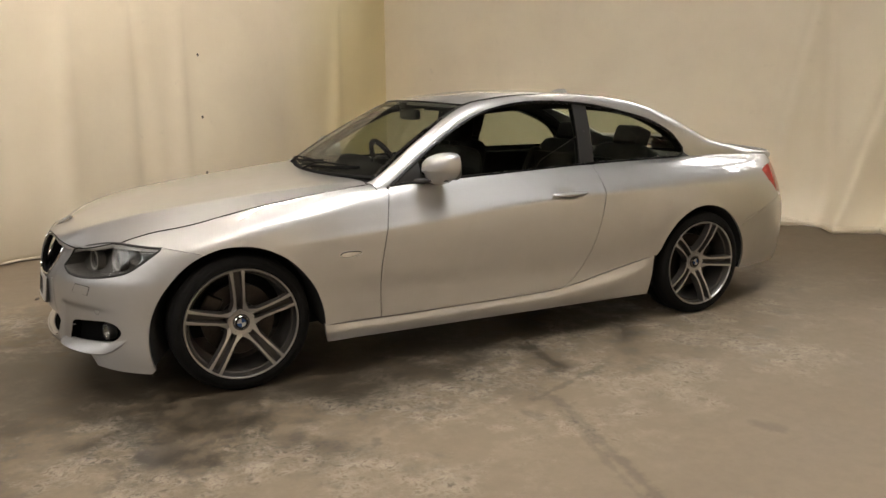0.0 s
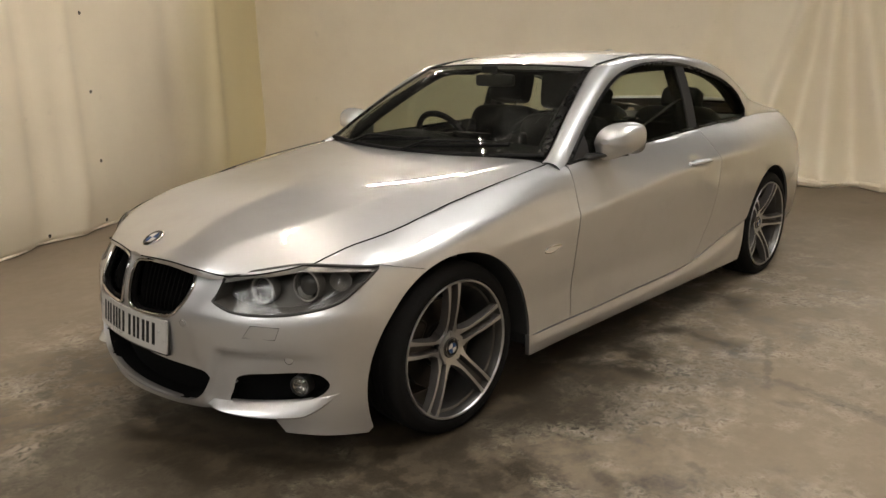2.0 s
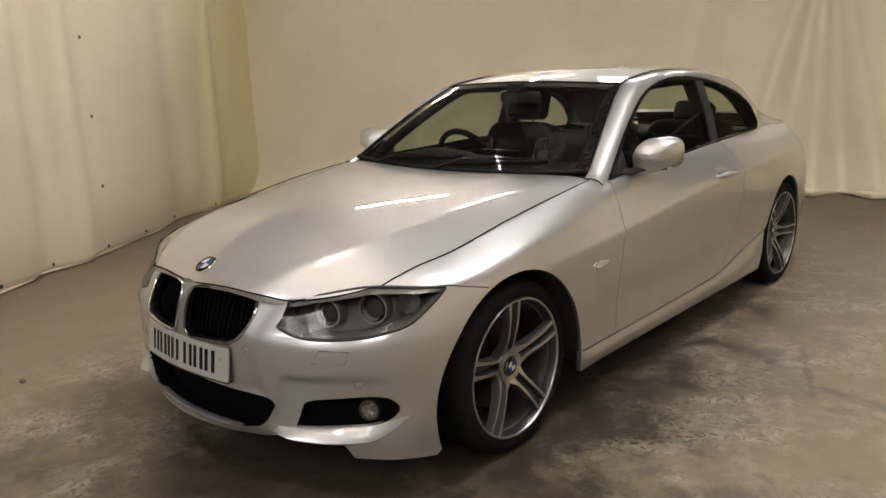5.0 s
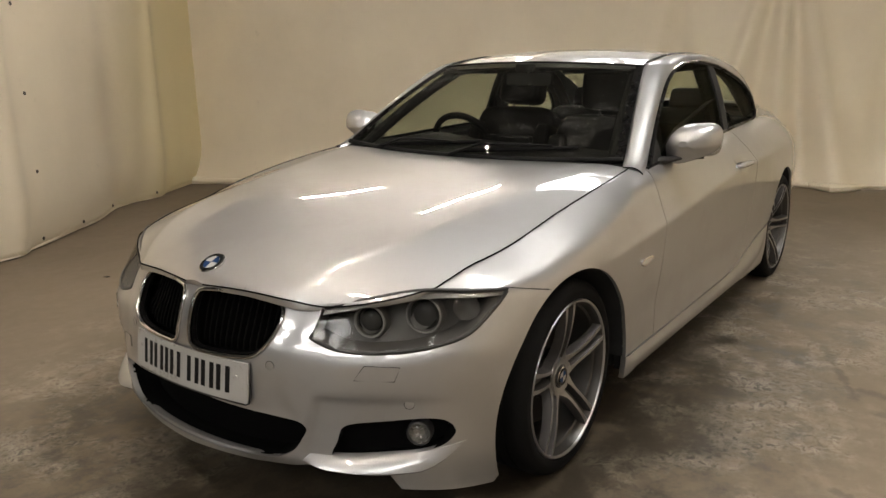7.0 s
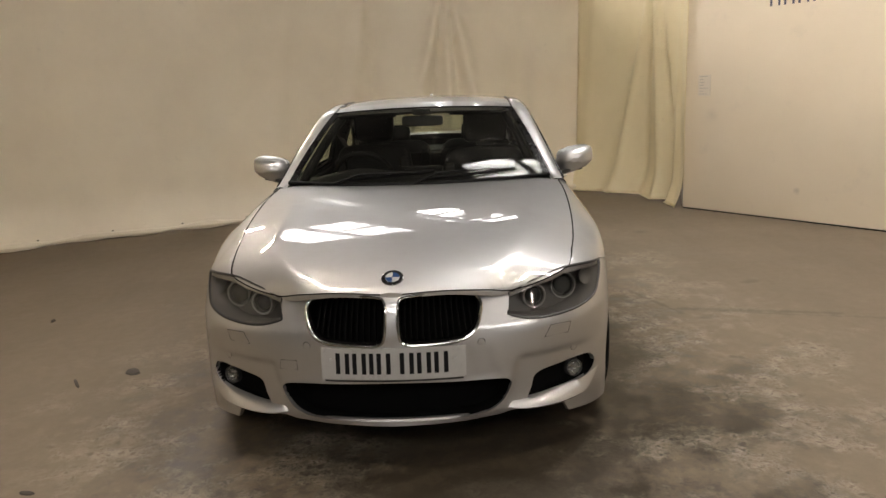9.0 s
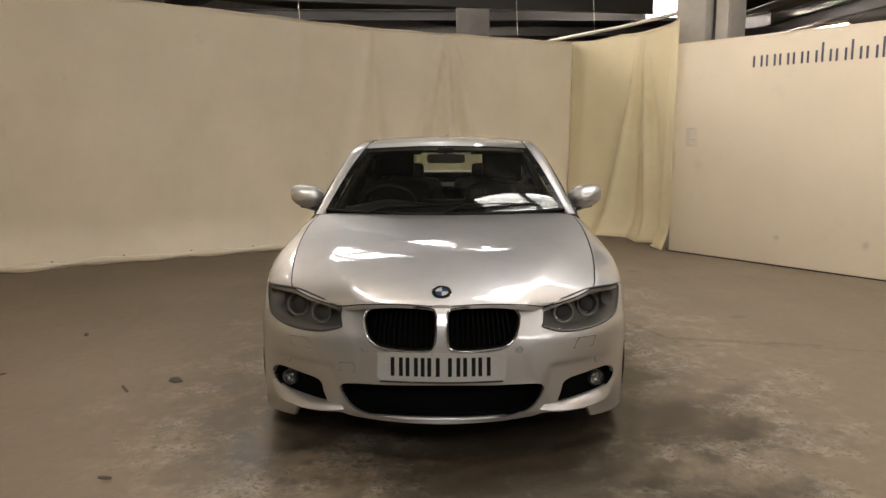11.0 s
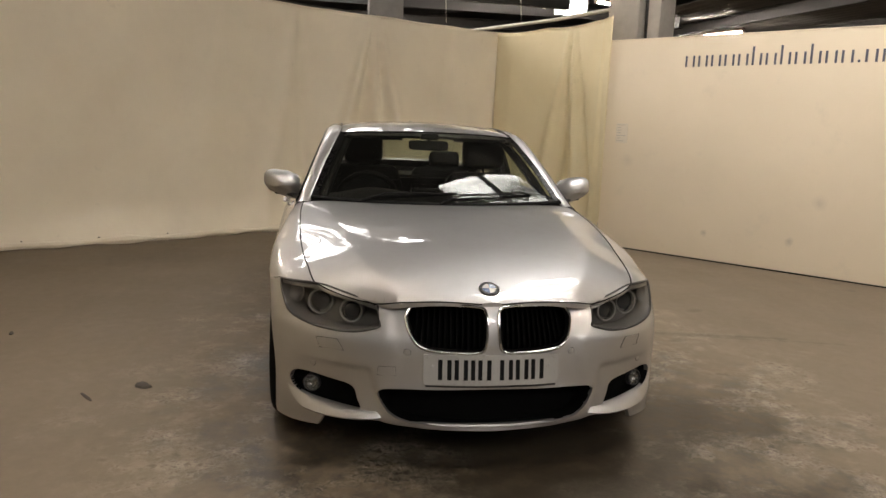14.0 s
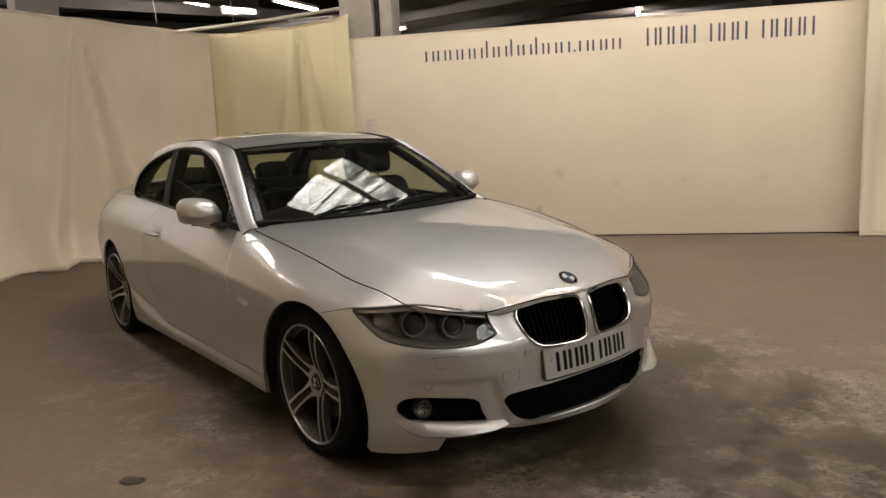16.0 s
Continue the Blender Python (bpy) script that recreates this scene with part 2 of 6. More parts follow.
PAINT = make_paint()
GLASS = make_glass("window_glass", (0.82, 0.845, 0.795), 0.0, 0.14)
SCREEN = make_glass("windscreen_glass", (0.80, 0.82, 0.775), 0.0, 1.0, True)
LENS = make_glass("lamp_lens", (0.84, 0.84, 0.83), 0.01, 0.45)
COWL = plain("matt_black_cowl", (0.006, 0.006, 0.006), 0.7, 0, 0.2, 150, 0.1, Specular_IOR_Level=0.12)
CHROME = plain("chrome", (0.62, 0.61, 0.595), 0.16, 1.0, 0.04, 40, 0)
ALLOY = plain("machined_alloy", (0.38, 0.375, 0.365), 0.32, 0.9, 0.04, 30, 0)
BARRELGREY = plain("grey_wheel_barrel", (0.075, 0.071, 0.066), 0.40, 0.75, 0.10, 30, 0)
GUNMETAL = plain("grey_painted_alloy", (0.060, 0.056, 0.053), 0.45, 0.5, 0.08, 30, 0)
STEEL = plain("brake_steel", (0.040, 0.035, 0.032), 0.42, 0.9, 0.25, 60, 0.1)
RUBBER = plain("tyre_rubber", (0.007, 0.0068, 0.0066), 0.85, 0, 0.25, 120, 0.25, Specular_IOR_Level=0.10)
BLACK = plain("black_plastic", (0.018, 0.018, 0.018), 0.45, 0, 0.2, 150, 0.1)
GLOSSBLACK = plain("gloss_black_trim", (0.005, 0.005, 0.005), 0.28, 0, 0.1, 40, 0, Specular_IOR_Level=0.12)
GRILLEBLACK = plain("grille_black", (0.0025, 0.0025, 0.0025), 0.85, 0, 0.3, 80, 0, Specular_IOR_Level=0.06)
DARK = plain("underbody_black", (0.010, 0.010, 0.010), 0.85, 0, 0.3, 20, 0)
LEATHER = plain("black_leather", (0.0055, 0.0052, 0.005), 0.55, 0, 0.25, 220, 0.3, Specular_IOR_Level=0.10)
LAMPGLASS = plain("projector_glass", (0.055, 0.054, 0.052), 0.06, 0, 0.1, 40, 0)
TRIMGREY = plain("lamp_housing_grey", (0.115, 0.110, 0.103), 0.45, 0.2, 0.15, 90, 0)
REFLECTOR = plain("lamp_reflector", (0.55, 0.54, 0.52), 0.20, 0.95, 0.05, 40, 0)
WHITE = plain("white_plate", (0.37, 0.362, 0.34), 0.30, 0, 0.04, 60, 0)
RINGMAT = plain("frosted_ring", (0.30, 0.295, 0.28), 0.4, 0, 0.05, 60, 0)
INK = plain("black_letter", (0.006, 0.006, 0.0065), 0.6, 0, 0.1, 60, 0, Specular_IOR_Level=0.15)
NOTICE = plain("yellowed_paper", (0.70, 0.63, 0.52), 0.7, 0, 0.05, 30, 0)
FADED = plain("faded_print", (0.46, 0.42, 0.37), 0.7, 0, 0.1, 30, 0)
NAVY = plain("navy_vinyl", (0.085, 0.090, 0.125), 0.45, 0, 0.1, 60, 0)
BLUE = plain("badge_blue", (0.022, 0.055, 0.14), 0.2, 0, 0.05, 60, 0)
RED = plain("red_lamp_lens", (0.36, 0.020, 0.014), 0.12, 0, 0.1, 30, 0)
FOGBOWL = plain("fog_lamp_bowl", (0.30, 0.29, 0.27), 0.25, 0.8, 0.2, 60, 0.2)
AMBER = plain("clear_marker_lens", (0.62, 0.58, 0.50), 0.12, 0.3, 0.1, 30, 0)
FLOOR = make_floor()
SHEET = make_sheet("cream_tarpaulin", (0.70, 0.62, 0.485), (0.80, 0.72, 0.57))
ENDSHEET = make_sheet("part_yellow_tarpaulin", (0.70, 0.62, 0.485), (0.80, 0.72, 0.57), (3.3, 5.42, 2.0))
YSHEET = make_sheet("yellowed_tarpaulin", (0.74, 0.64, 0.41), (0.84, 0.75, 0.52))
BOARD = make_board()
PAPER = plain("white_paper", (0.70, 0.66, 0.58), 0.7, 0, 0.05, 30, 0)
ROOFMAT = make_roof()
STEELWORK = plain("painted_steelwork", (0.018, 0.017, 0.016), 0.6, 0, 0.3, 8, 0.05)
CONCRETE = plain("column_concrete", (0.42, 0.39, 0.34), 0.75, 0, 0.15, 10, 0.2)
CORRUGATED = plain("grey_corrugated_sheet", (0.065, 0.062, 0.058), 0.6, 0.1, 0.2, 6, 0)
BLOCK = plain("grey_blockwork", (0.14, 0.13, 0.12), 0.8, 0, 0.25, 6, 0.2)
PIPEMAT = plain("galvanised_pipe", (0.55, 0.52, 0.46), 0.45, 0.4, 0.15, 12, 0)
BRASS = plain("dull_eyelet", (0.07, 0.058, 0.045), 0.5, 0.6, 0.2, 40, 0)
GLOW = make_glow("rooflight_daylight", (0.90, 0.955, 1.0), ROOFLIGHT_POWER, True)
TUBE = make_glow("lit_tube", (1.0, 0.95, 0.90), TUBE_POWER)
RUBBISH = plain("dark_scrap", (0.05, 0.04, 0.03), 0.8, 0, 0.3, 30, 0.3)

# ---------------------------------------------------------------- building tools


def mesh_from(name, verts, faces, smooth=True, angle=35.0):
    me = bpy.data.meshes.new(name)
    me.from_pydata([tuple(v) for v in verts], [], [tuple(f) for f in faces])
    me.update()
    if smooth:
        me.polygons.foreach_set("use_smooth", [True] * len(me.polygons))
        me.set_sharp_from_angle(angle=radians(angle))
    return me


def from_bm(name, bm, smooth=True, angle=35.0):
    bmesh.ops.recalc_face_normals(bm, faces=bm.faces)
    me = bpy.data.meshes.new(name)
    bm.to_mesh(me)
    bm.free()
    if smooth:
        me.polygons.foreach_set("use_smooth", [True] * len(me.polygons))
        me.set_sharp_from_angle(angle=radians(angle))
    return me


def part(name, me, material, parent=None, label="", m=None):
    """Links a mesh (or bmesh) as one object under a thing or part."""
    if isinstance(me, bmesh.types.BMesh):
        me = from_bm(name, me)
    if material and not me.materials:
        me.materials.append(material)
    ob = new(name, me)
    if parent:
        ob.parent = parent
    if m is not None:
        ob.matrix_local = m
    if label:
        ob["label"] = label
    return ob


def box(x0, x1, y0, y1, z0, z1, bevel=0.0, bm=None, m=None):
    bm = bm or bmesh.new()
    made = bmesh.ops.create_cube(bm, size=1.0)["verts"]
    t = Matrix.Translation(((x0 + x1) / 2, (y0 + y1) / 2, (z0 + z1) / 2)) @ Matrix.Diagonal((x1 - x0, y1 - y0, z1 - z0, 1))
    bmesh.ops.transform(bm, matrix=(m @ t) if m else t, verts=made)
    if bevel:
        edges = list({e for v in made for e in v.link_edges})
        bmesh.ops.bevel(bm, geom=edges, offset=bevel, segments=3, profile=0.5, affect="EDGES")
    return bm


def tube(points, radius, sides=8, closed=False, bm=None, flat=1.0):
    """A round bar along a line of points."""
    bm = bm or bmesh.new()
    pts = [Vector(p) for p in points]
    n = len(pts)
    rings, side = [], None
    for i, p in enumerate(pts):
        a = pts[(i - 1) % n] if closed or i else p
        b = pts[(i + 1) % n] if closed or i < n - 1 else p
        d = (b - a).normalized()
        if side is None:
            side = d.cross(Vector((0, 0, 1)))
            if side.length < 0.1:
                side = d.cross(Vector((1, 0, 0)))
        side = (side - d * side.dot(d)).normalized()
        up = d.cross(side)
        r = radius[i] if isinstance(radius, (list, tuple)) else radius
        rings.append([bm.verts.new(p + (side * math.cos(k) + up * math.sin(k) * flat) * r) for k in (2 * math.pi * j / sides for j in range(sides))])
    for i in range(n if closed else n - 1):
        a, b = rings[i], rings[(i + 1) % n]
        for j in range(sides):
            bm.faces.new((a[j], a[(j + 1) % sides], b[(j + 1) % sides], b[j]))
    if not closed:
        bm.faces.new(rings[0][::-1])
        bm.faces.new(rings[-1])
    return bm


def lathe(profile, segments=48, bm=None, m=None):
    """Turns a profile of (radius, height) round the local z axis."""
    bm = bm or bmesh.new()
    rings = []
    for r, h in profile:
        if r < 1e-6:
            rings.append([bm.verts.new((0, 0, h))] * segments)
        else:
            rings.append([bm.verts.new((r * math.cos(2 * math.pi * k / segments), r * math.sin(2 * math.pi * k / segments), h)) for k in range(segments)])
    for a, b in zip(rings, rings[1:]):
        for k in range(segments):
            quad = [a[k], a[(k + 1) % segments], b[(k + 1) % segments], b[k]]
            quad = list(dict.fromkeys(quad))
            if len(quad) > 2:
                bm.faces.new(quad)
    if m is not None:
        bmesh.ops.transform(bm, matrix=m, verts=list({v for r in rings for v in r}))
    return bm


def pchip(xs, ys):
    """A smooth curve through points that does not overshoot."""
    x, y = np.array(xs, float), np.array(ys, float)
    h, d = np.diff(x), np.diff(y) / np.diff(x)
    m = np.zeros(len(x))
    m[0], m[-1] = d[0], d[-1]
    for i in range(1, len(x) - 1):
        if d[i - 1] * d[i] > 0:
            w1, w2 = 2 * h[i] + h[i - 1], h[i] + 2 * h[i - 1]
            m[i] = (w1 + w2) / (w1 / d[i - 1] + w2 / d[i])

    def at(q):
        q = np.asarray(q, float)
        i = np.clip(np.searchsorted(x, q) - 1, 0, len(x) - 2)
        t = np.clip((q - x[i]) / h[i], 0, 1)
        return ((2 * t**3 - 3 * t**2 + 1) * y[i] + (t**3 - 2 * t**2 + t) * h[i] * m[i] + (-2 * t**3 + 3 * t**2) * y[i + 1] + (t**3 - t**2) * h[i] * m[i + 1])

    return at


def spline(points, per=8, closed=False):
    """Points along a smooth line through the given points (any dimension)."""
    p = np.array(points, float)
    n = len(p)
    out = []
    for i in range(n if closed else n - 1):
        if closed:
            a, b, c, d = (p[(i + k) % n] for k in (-1, 0, 1, 2))
        else:
            b, c = p[i], p[i + 1]
            a = p[i - 1] if i else 2 * b - c
            d = p[i + 2] if i < n - 2 else 2 * c - b
        t0 = 0.0
        t1 = t0 + max(1e-6, np.linalg.norm(b - a)) ** 0.5
        t2 = t1 + max(1e-6, np.linalg.norm(c - b)) ** 0.5
        t3 = t2 + max(1e-6, np.linalg.norm(d - c)) ** 0.5
        for k in range(per):
            t = t1 + (t2 - t1) * k / per
            a1 = (t1 - t) / (t1 - t0) * a + (t - t0) / (t1 - t0) * b
            a2 = (t2 - t) / (t2 - t1) * b + (t - t1) / (t2 - t1) * c
            a3 = (t3 - t) / (t3 - t2) * c + (t - t2) / (t3 - t2) * d
            b1 = (t2 - t) / (t2 - t0) * a1 + (t - t0) / (t2 - t0) * a2
            b2 = (t3 - t) / (t3 - t1) * a2 + (t - t1) / (t3 - t1) * a3
            out.append((t2 - t) / (t2 - t1) * b1 + (t - t1) / (t2 - t1) * b2)
    if not closed:
        out.append(p[-1])
    return np.array(out)


def inside(q, poly):
    """Which of the points q (n, 2) lie inside the polygon."""
    x, y = q[:, 0], q[:, 1]
    hit = np.zeros(len(q), bool)
    p = np.asarray(poly)
    for a, b in zip(p, np.roll(p, -1, 0)):
        if a[1] == b[1]:
            continue
        cross = ((a[1] > y) != (b[1] > y)) & (x < (b[0] - a[0]) * (y - a[1]) / (b[1] - a[1]) + a[0])
        hit ^= cross
    return hit


def trimmed(outline, holes, surface, step, depth=0.012, lower=0.0, close=False):
    """A panel: the part of a parametric surface inside an outline and outside its holes, with a folded-in rim.
    surface(u, v, inward) gives places for arrays. close: also give it a back face."""
    loops = [np.asarray(outline, float)] + [np.asarray(h, float) for h in holes]
    lo, hi = loops[0].min(0), loops[0].max(0)
    nu, nv = (max(2, int(math.ceil((hi[k] - lo[k]) / step[k]))) for k in (0, 1))
    bm = bmesh.new()
    us, vs = np.linspace(lo[0], hi[0], nu + 1), np.linspace(lo[1], hi[1], nv + 1)
    grid = [[bm.verts.new((u, v, 0)) for v in vs] for u in us]
    for i in range(nu):
        for j in range(nv):
            bm.faces.new((grid[i][j], grid[i + 1][j], grid[i + 1][j + 1], grid[i][j + 1]))
    for loop in loops:
        for a, b in zip(loop, np.roll(loop, -1, 0)):
            d = b - a
            if np.hypot(*d) < 1e-7:
                continue
            x0, x1 = min(a[0], b[0]) - 1e-4, max(a[0], b[0]) + 1e-4
            y0, y1 = min(a[1], b[1]) - 1e-4, max(a[1], b[1]) + 1e-4
            near = []
            for f in bm.faces:
                fx = [v.co.x for v in f.verts]
                if max(fx) < x0 or min(fx) > x1:
                    continue
                fy = [v.co.y for v in f.verts]
                if max(fy) < y0 or min(fy) > y1:
                    continue
                near.append(f)
            if near:
                geom = near + list({e for f in near for e in f.edges}) + list({v for f in near for v in f.verts})
                bmesh.ops.bisect_plane(bm, geom=geom, dist=1e-6, plane_co=(a[0], a[1], 0), plane_no=(-d[1], d[0], 0))
    cents = np.array([f.calc_center_median()[:2] for f in bm.faces])
    keep = inside(cents, loops[0])
    for h in loops[1:]:
        keep &= ~inside(cents, h)
    bmesh.ops.delete(bm, geom=[f for f, k in zip(list(bm.faces), keep) if not k], context="FACES")
    bmesh.ops.remove_doubles(bm, verts=bm.verts, dist=2e-5)
    bm.verts.index_update()
    uv = np.array([v.co[:2] for v in bm.verts])
    faces = [[v.index for v in f.verts] for f in bm.faces]
    rim = [(e.link_loops[0].vert.index, e.link_loops[0].link_loop_next.vert.index) for e in bm.edges if len(e.link_faces) == 1]
    bm.free()
    verts = surface(uv[:, 0], uv[:, 1], np.full(len(uv), lower))
    if depth:
        if close:
            back = surface(uv[:, 0], uv[:, 1], np.full(len(uv), lower + depth))
            n = len(verts)
            verts = np.vstack([verts, back])
            faces += [[k + n for k in f[::-1]] for f in faces]
            faces += [[b, a, a + n, b + n] for a, b in rim]
        else:
            ids = sorted({k for e in rim for k in e})
            back = surface(uv[ids, 0], uv[ids, 1], np.full(len(ids), lower + depth))
            at = {k: len(verts) + i for i, k in enumerate(ids)}
            verts = np.vstack([verts, back])
            faces += [[b, a, at[a], at[b]] for a, b in rim]
    return verts, faces


def panel(name, outline, holes, surface, step, material, parent, label="", depth=0.012, lower=0.0, close=False, angle=40.0):
    v, f = trimmed(outline, holes, surface, step, depth, lower, close)
    return part(name, mesh_from(name, v, f, True, angle), material, parent, label)


def flip(outline):
    """The same outline on the other side of the car (first coordinate mirrored)."""
    return [(-a, b) for a, b in outline][::-1]


# ---------------------------------------------------------------- the hall


def structure(name, me, material, label, category):
    return tagged(part(name, me, material), label, category, kind="structure")


# the warehouse stands turned against the parked car: HALL's x runs across its bays, its y along them
HALL = Matrix.Rotation(radians(128), 4, "Z")
P0, P1, Q0, Q1 = -25.0, 15.0, -21.0, 15.0
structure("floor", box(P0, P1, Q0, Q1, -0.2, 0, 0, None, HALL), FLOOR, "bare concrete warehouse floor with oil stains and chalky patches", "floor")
for nm, b in (("wall_west", (P0 - 0.3, P0, Q0, Q1)), ("wall_east", (P1, P1 + 0.3, Q0, Q1)), ("wall_south", (P0 - 0.3, P1 + 0.3, Q0 - 0.3, Q0)), ("wall_north", (P0 - 0.3, P1 + 0.3, Q1, Q1 + 0.3))):
    structure(nm, box(*b, -0.2, ROOF_Z, 0, None, HALL), BLOCK, "plain grey blockwork outer wall of the warehouse", "wall")

# rooflights: strips let into the dark roof, ribbed panels between purlins, in the hall's own directions
ROOFLIGHTS = [(-4.4, -1.4, -0.85, 1.3), (-4.85, -2.2, -10.2, -6.6), (-7.5, -5.1, -10.2, -6.9), (3.5, 7.5, 5.0, 9.5), (-2.0, 2.0, 9.0, 13.0)]


def roof_holes():
    xs = sorted({P0 - 0.3, P1 + 0.3, *(k for r in ROOFLIGHTS for k in r[:2])})
    ys = sorted({Q0 - 0.3, Q1 + 0.3, *(k for r in ROOFLIGHTS for k in r[2:])})
    bm = bmesh.new()
    for a, b in zip(xs, xs[1:]):
        for c, d in zip(ys, ys[1:]):
            mx, my = (a + b) / 2, (c + d) / 2
            if not any(r[0] < mx < r[1] and r[2] < my < r[3] for r in ROOFLIGHTS):
                box(a, b, c, d, ROOF_Z, ROOF_Z + 0.12, 0, bm, HALL)
    return bm


structure("ceiling", roof_holes(), ROOFMAT, "dark corrugated warehouse roof with translucent rooflights", "ceiling")


def rooflight(x0, x1, y0, y1):
    root = tagged(new("rooflight"), "translucent corrugated rooflight panels letting in white daylight", "rooflight", "rooflights in the roof")
    root.matrix_world = HALL @ Matrix.Translation(((x0 + x1) / 2, (y0 + y1) / 2, ROOF_Z))
    w, l = (x1 - x0) / 2, (y1 - y0) / 2
    n = int(2 * l / 0.03)
    for k in range(2):
        a, b = -w + k * w + 0.06, -w + (k + 1) * w - 0.06
        ys = np.linspace(-l, l, n)
        zs = 0.09 + 0.025 * np.sin(ys * 2 * math.pi / 0.26)
        verts = [(a, y, z) for y, z in zip(ys, zs)] + [(b, y, z) for y, z in zip(ys, zs)]
        part("ribbed_panel", mesh_from("ribbed_panel", verts, [(i, i + 1, n + i + 1, n + i) for i in range(n - 1)]), GLOW, root)
    for k in range(3):
        c = -w + k * w
        part("purlin", box(c - 0.06, c + 0.06, -l, l, -0.14, 0.05, 0.01), STEELWORK, root)
    bars = max(3, int(l / 0.36))
    for k in range(1, bars):
        c = -l + 2 * l * k / bars
        part("glazing_bar", box(-w, w, c - 0.028, c + 0.028, 0.0, 0.055), STEELWORK, root)
    return root


for r in ROOFLIGHTS:
    rooflight(*r)


def roof_beam(a, b, h=0.32, w=0.16):
    """A rolled steel I-section between two points on its axis."""
    a, b = Vector(a), Vector(b)
    d = b - a
    turn = Matrix.Translation(a) @ d.to_track_quat("X", "Z").to_matrix().to_4x4()
    root = tagged(new("roof_beam"), "dark painted steel I-beam under the warehouse roof", "roof beam", "roof beams")
    root.matrix_world = turn
    part("lower_flange", box(0, d.length, -w / 2, w / 2, -h / 2, -h / 2 + 0.02, 0.004), STEELWORK, root)
    part("upper_flange", box(0, d.length, -w / 2, w / 2, h / 2 - 0.02, h / 2, 0.004), STEELWORK, root)
    part("web", box(0, d.length, -0.008, 0.008, -h / 2 + 0.02, h / 2 - 0.02), STEELWORK, root)
    return root


for y in (-11.6, -6.35, -2.4, 3.2, 11.0):
    roof_beam(HALL @ Vector((P0, y, ROOF_Z - 0.34)), HALL @ Vector((P1, y, ROOF_Z - 0.34)))
for x in (-14.5, -4.85, 2.8, 9.5):
    roof_beam(HALL @ Vector((x, Q0, ROOF_Z - 0.70)), HALL @ Vector((x, Q1, ROOF_Z - 0.70)), 0.42, 0.2)


for a, b in (((8.6, -3.2, 3.35), (9.4, 9.0, 3.95)), ((12.5, -12, 3.75), (13.2, 10, 4.0)), ((8.2, -4.9, 3.10), (16.5, -4.3, 3.75)), ((16.0, -13, 3.9), (16.6, 11, 4.1))):
    roof_beam(a, b, 0.22, 0.12)


def low_roof():
    n = 240
    ys = np.linspace(-13.9, -5.2, n)
    zs = 3.36 + 0.020 * np.sin(ys * 2 * math.pi / 0.20)
    verts = [(x, y, z + 0.03 * (x - 5)) for x in (4.2, 17.5) for y, z in zip(ys, zs)]
    ob = part("lower_roof", mesh_from("lower_roof", verts, [(i, i + 1, n + i + 1, n + i) for i in range(n - 1)]), CORRUGATED)
    ob.modifiers.new("thickness", "SOLIDIFY").thickness = 0.002
    tagged(ob, "grey corrugated sheeting of a lower roof behind the board wall", "roof", kind="structure")


low_roof()
for y, z in ((-6.2, 3.26), (-8.4, 3.26), (-11.0, 3.26)):
    roof_beam((4.4, y, z - 0.10), (17.4, y, z + 0.28), 0.2, 0.1)


def tube_lamp(x, y, z, turn, length=1.5):
    root = tagged(new("tube_lamp"), "lit fluorescent tube in a slim white batten on wires", "ceiling lamp", "tube lamps")
    root.matrix_world = pose(x, y, z, 0, 0, turn)
    part("batten", box(-length / 2, length / 2, -0.04, 0.04, 0.03, 0.09, 0.008), PAPER, root)
    part("tube", tube([(-length / 2 + 0.04, 0, 0.005), (length / 2 - 0.04, 0, 0.005)], 0.019, 10), TUBE, root)
    for k in (-1, 1):
        part("end_cap", box(k * length / 2 - 0.025, k * length / 2 + 0.025, -0.022, 0.022, -0.022, 0.032, 0.004), PAPER, root)
        part("wire", tube([(k * length * 0.4, 0, 0.09), (k * length * 0.4, 0, (ROOF_Z if z > 3.5 else 3.55) - z + 0.05)], 0.004, 5), STEELWORK, root)
    return root


# the first four are unseen extras, added to light the curtains and car front
for x, y, z, r in ((0.3, 1.7, 4.9, 33), (-2.5, -0.1, 4.9, 33), (-3.3, -5.2, 4.9, 38), (-0.7, -3.7, 4.9, 38), (8.4, 8.6, 5.0, -29), (10.3, 7.55, 5.0, -29), (10.1, -4.68, 3.58, -60), (11.3, -3.0, 3.75, -60), (10.45, -6.62, 3.22, 20), (7.1, -10.75, 3.33, -53), (7.4, 5.2, 4.8, 8), (9.2, 5.4, 4.8, 8), (9.6, 10.4, 4.8, -35), (14.6, -0.4, 4.8, 80)):
    tube_lamp(x, y, z, r, 2.4 if x > 7.0 and y > 5.0 else 1.5)

def light_panel(x, y, z, turn, w, h):
    root = tagged(new("light_panel"), "bright daylight panel set high under the far roof", "light panel")
    root.matrix_world = pose(x, y, z, 0, 0, turn)
    part("pane", box(-0.012, 0.012, -w / 2, w / 2, -h / 2, h / 2, 0.003), GLOW, root)
    for k in (-1, 1):
        part("frame_bar", box(-0.03, 0.03, -w / 2 - 0.03, w / 2 + 0.03, k * (h / 2 + 0.02) - 0.02, k * (h / 2 + 0.02) + 0.02, 0.004), STEELWORK, root)
        part("frame_bar", box(-0.03, 0.03, k * (w / 2 + 0.02) - 0.015, k * (w / 2 + 0.02) + 0.015, -h / 2, h / 2, 0.004), STEELWORK, root)
        part("hanger", tube([(0, k * w / 2, h / 2), (0, k * w / 2, ROOF_Z - z + 0.05)], 0.008, 6), STEELWORK, root)


light_panel(11.2, -4.05, 3.74, -16, 0.62, 0.36)

# ---------------------------------------------------------------- hung sheets


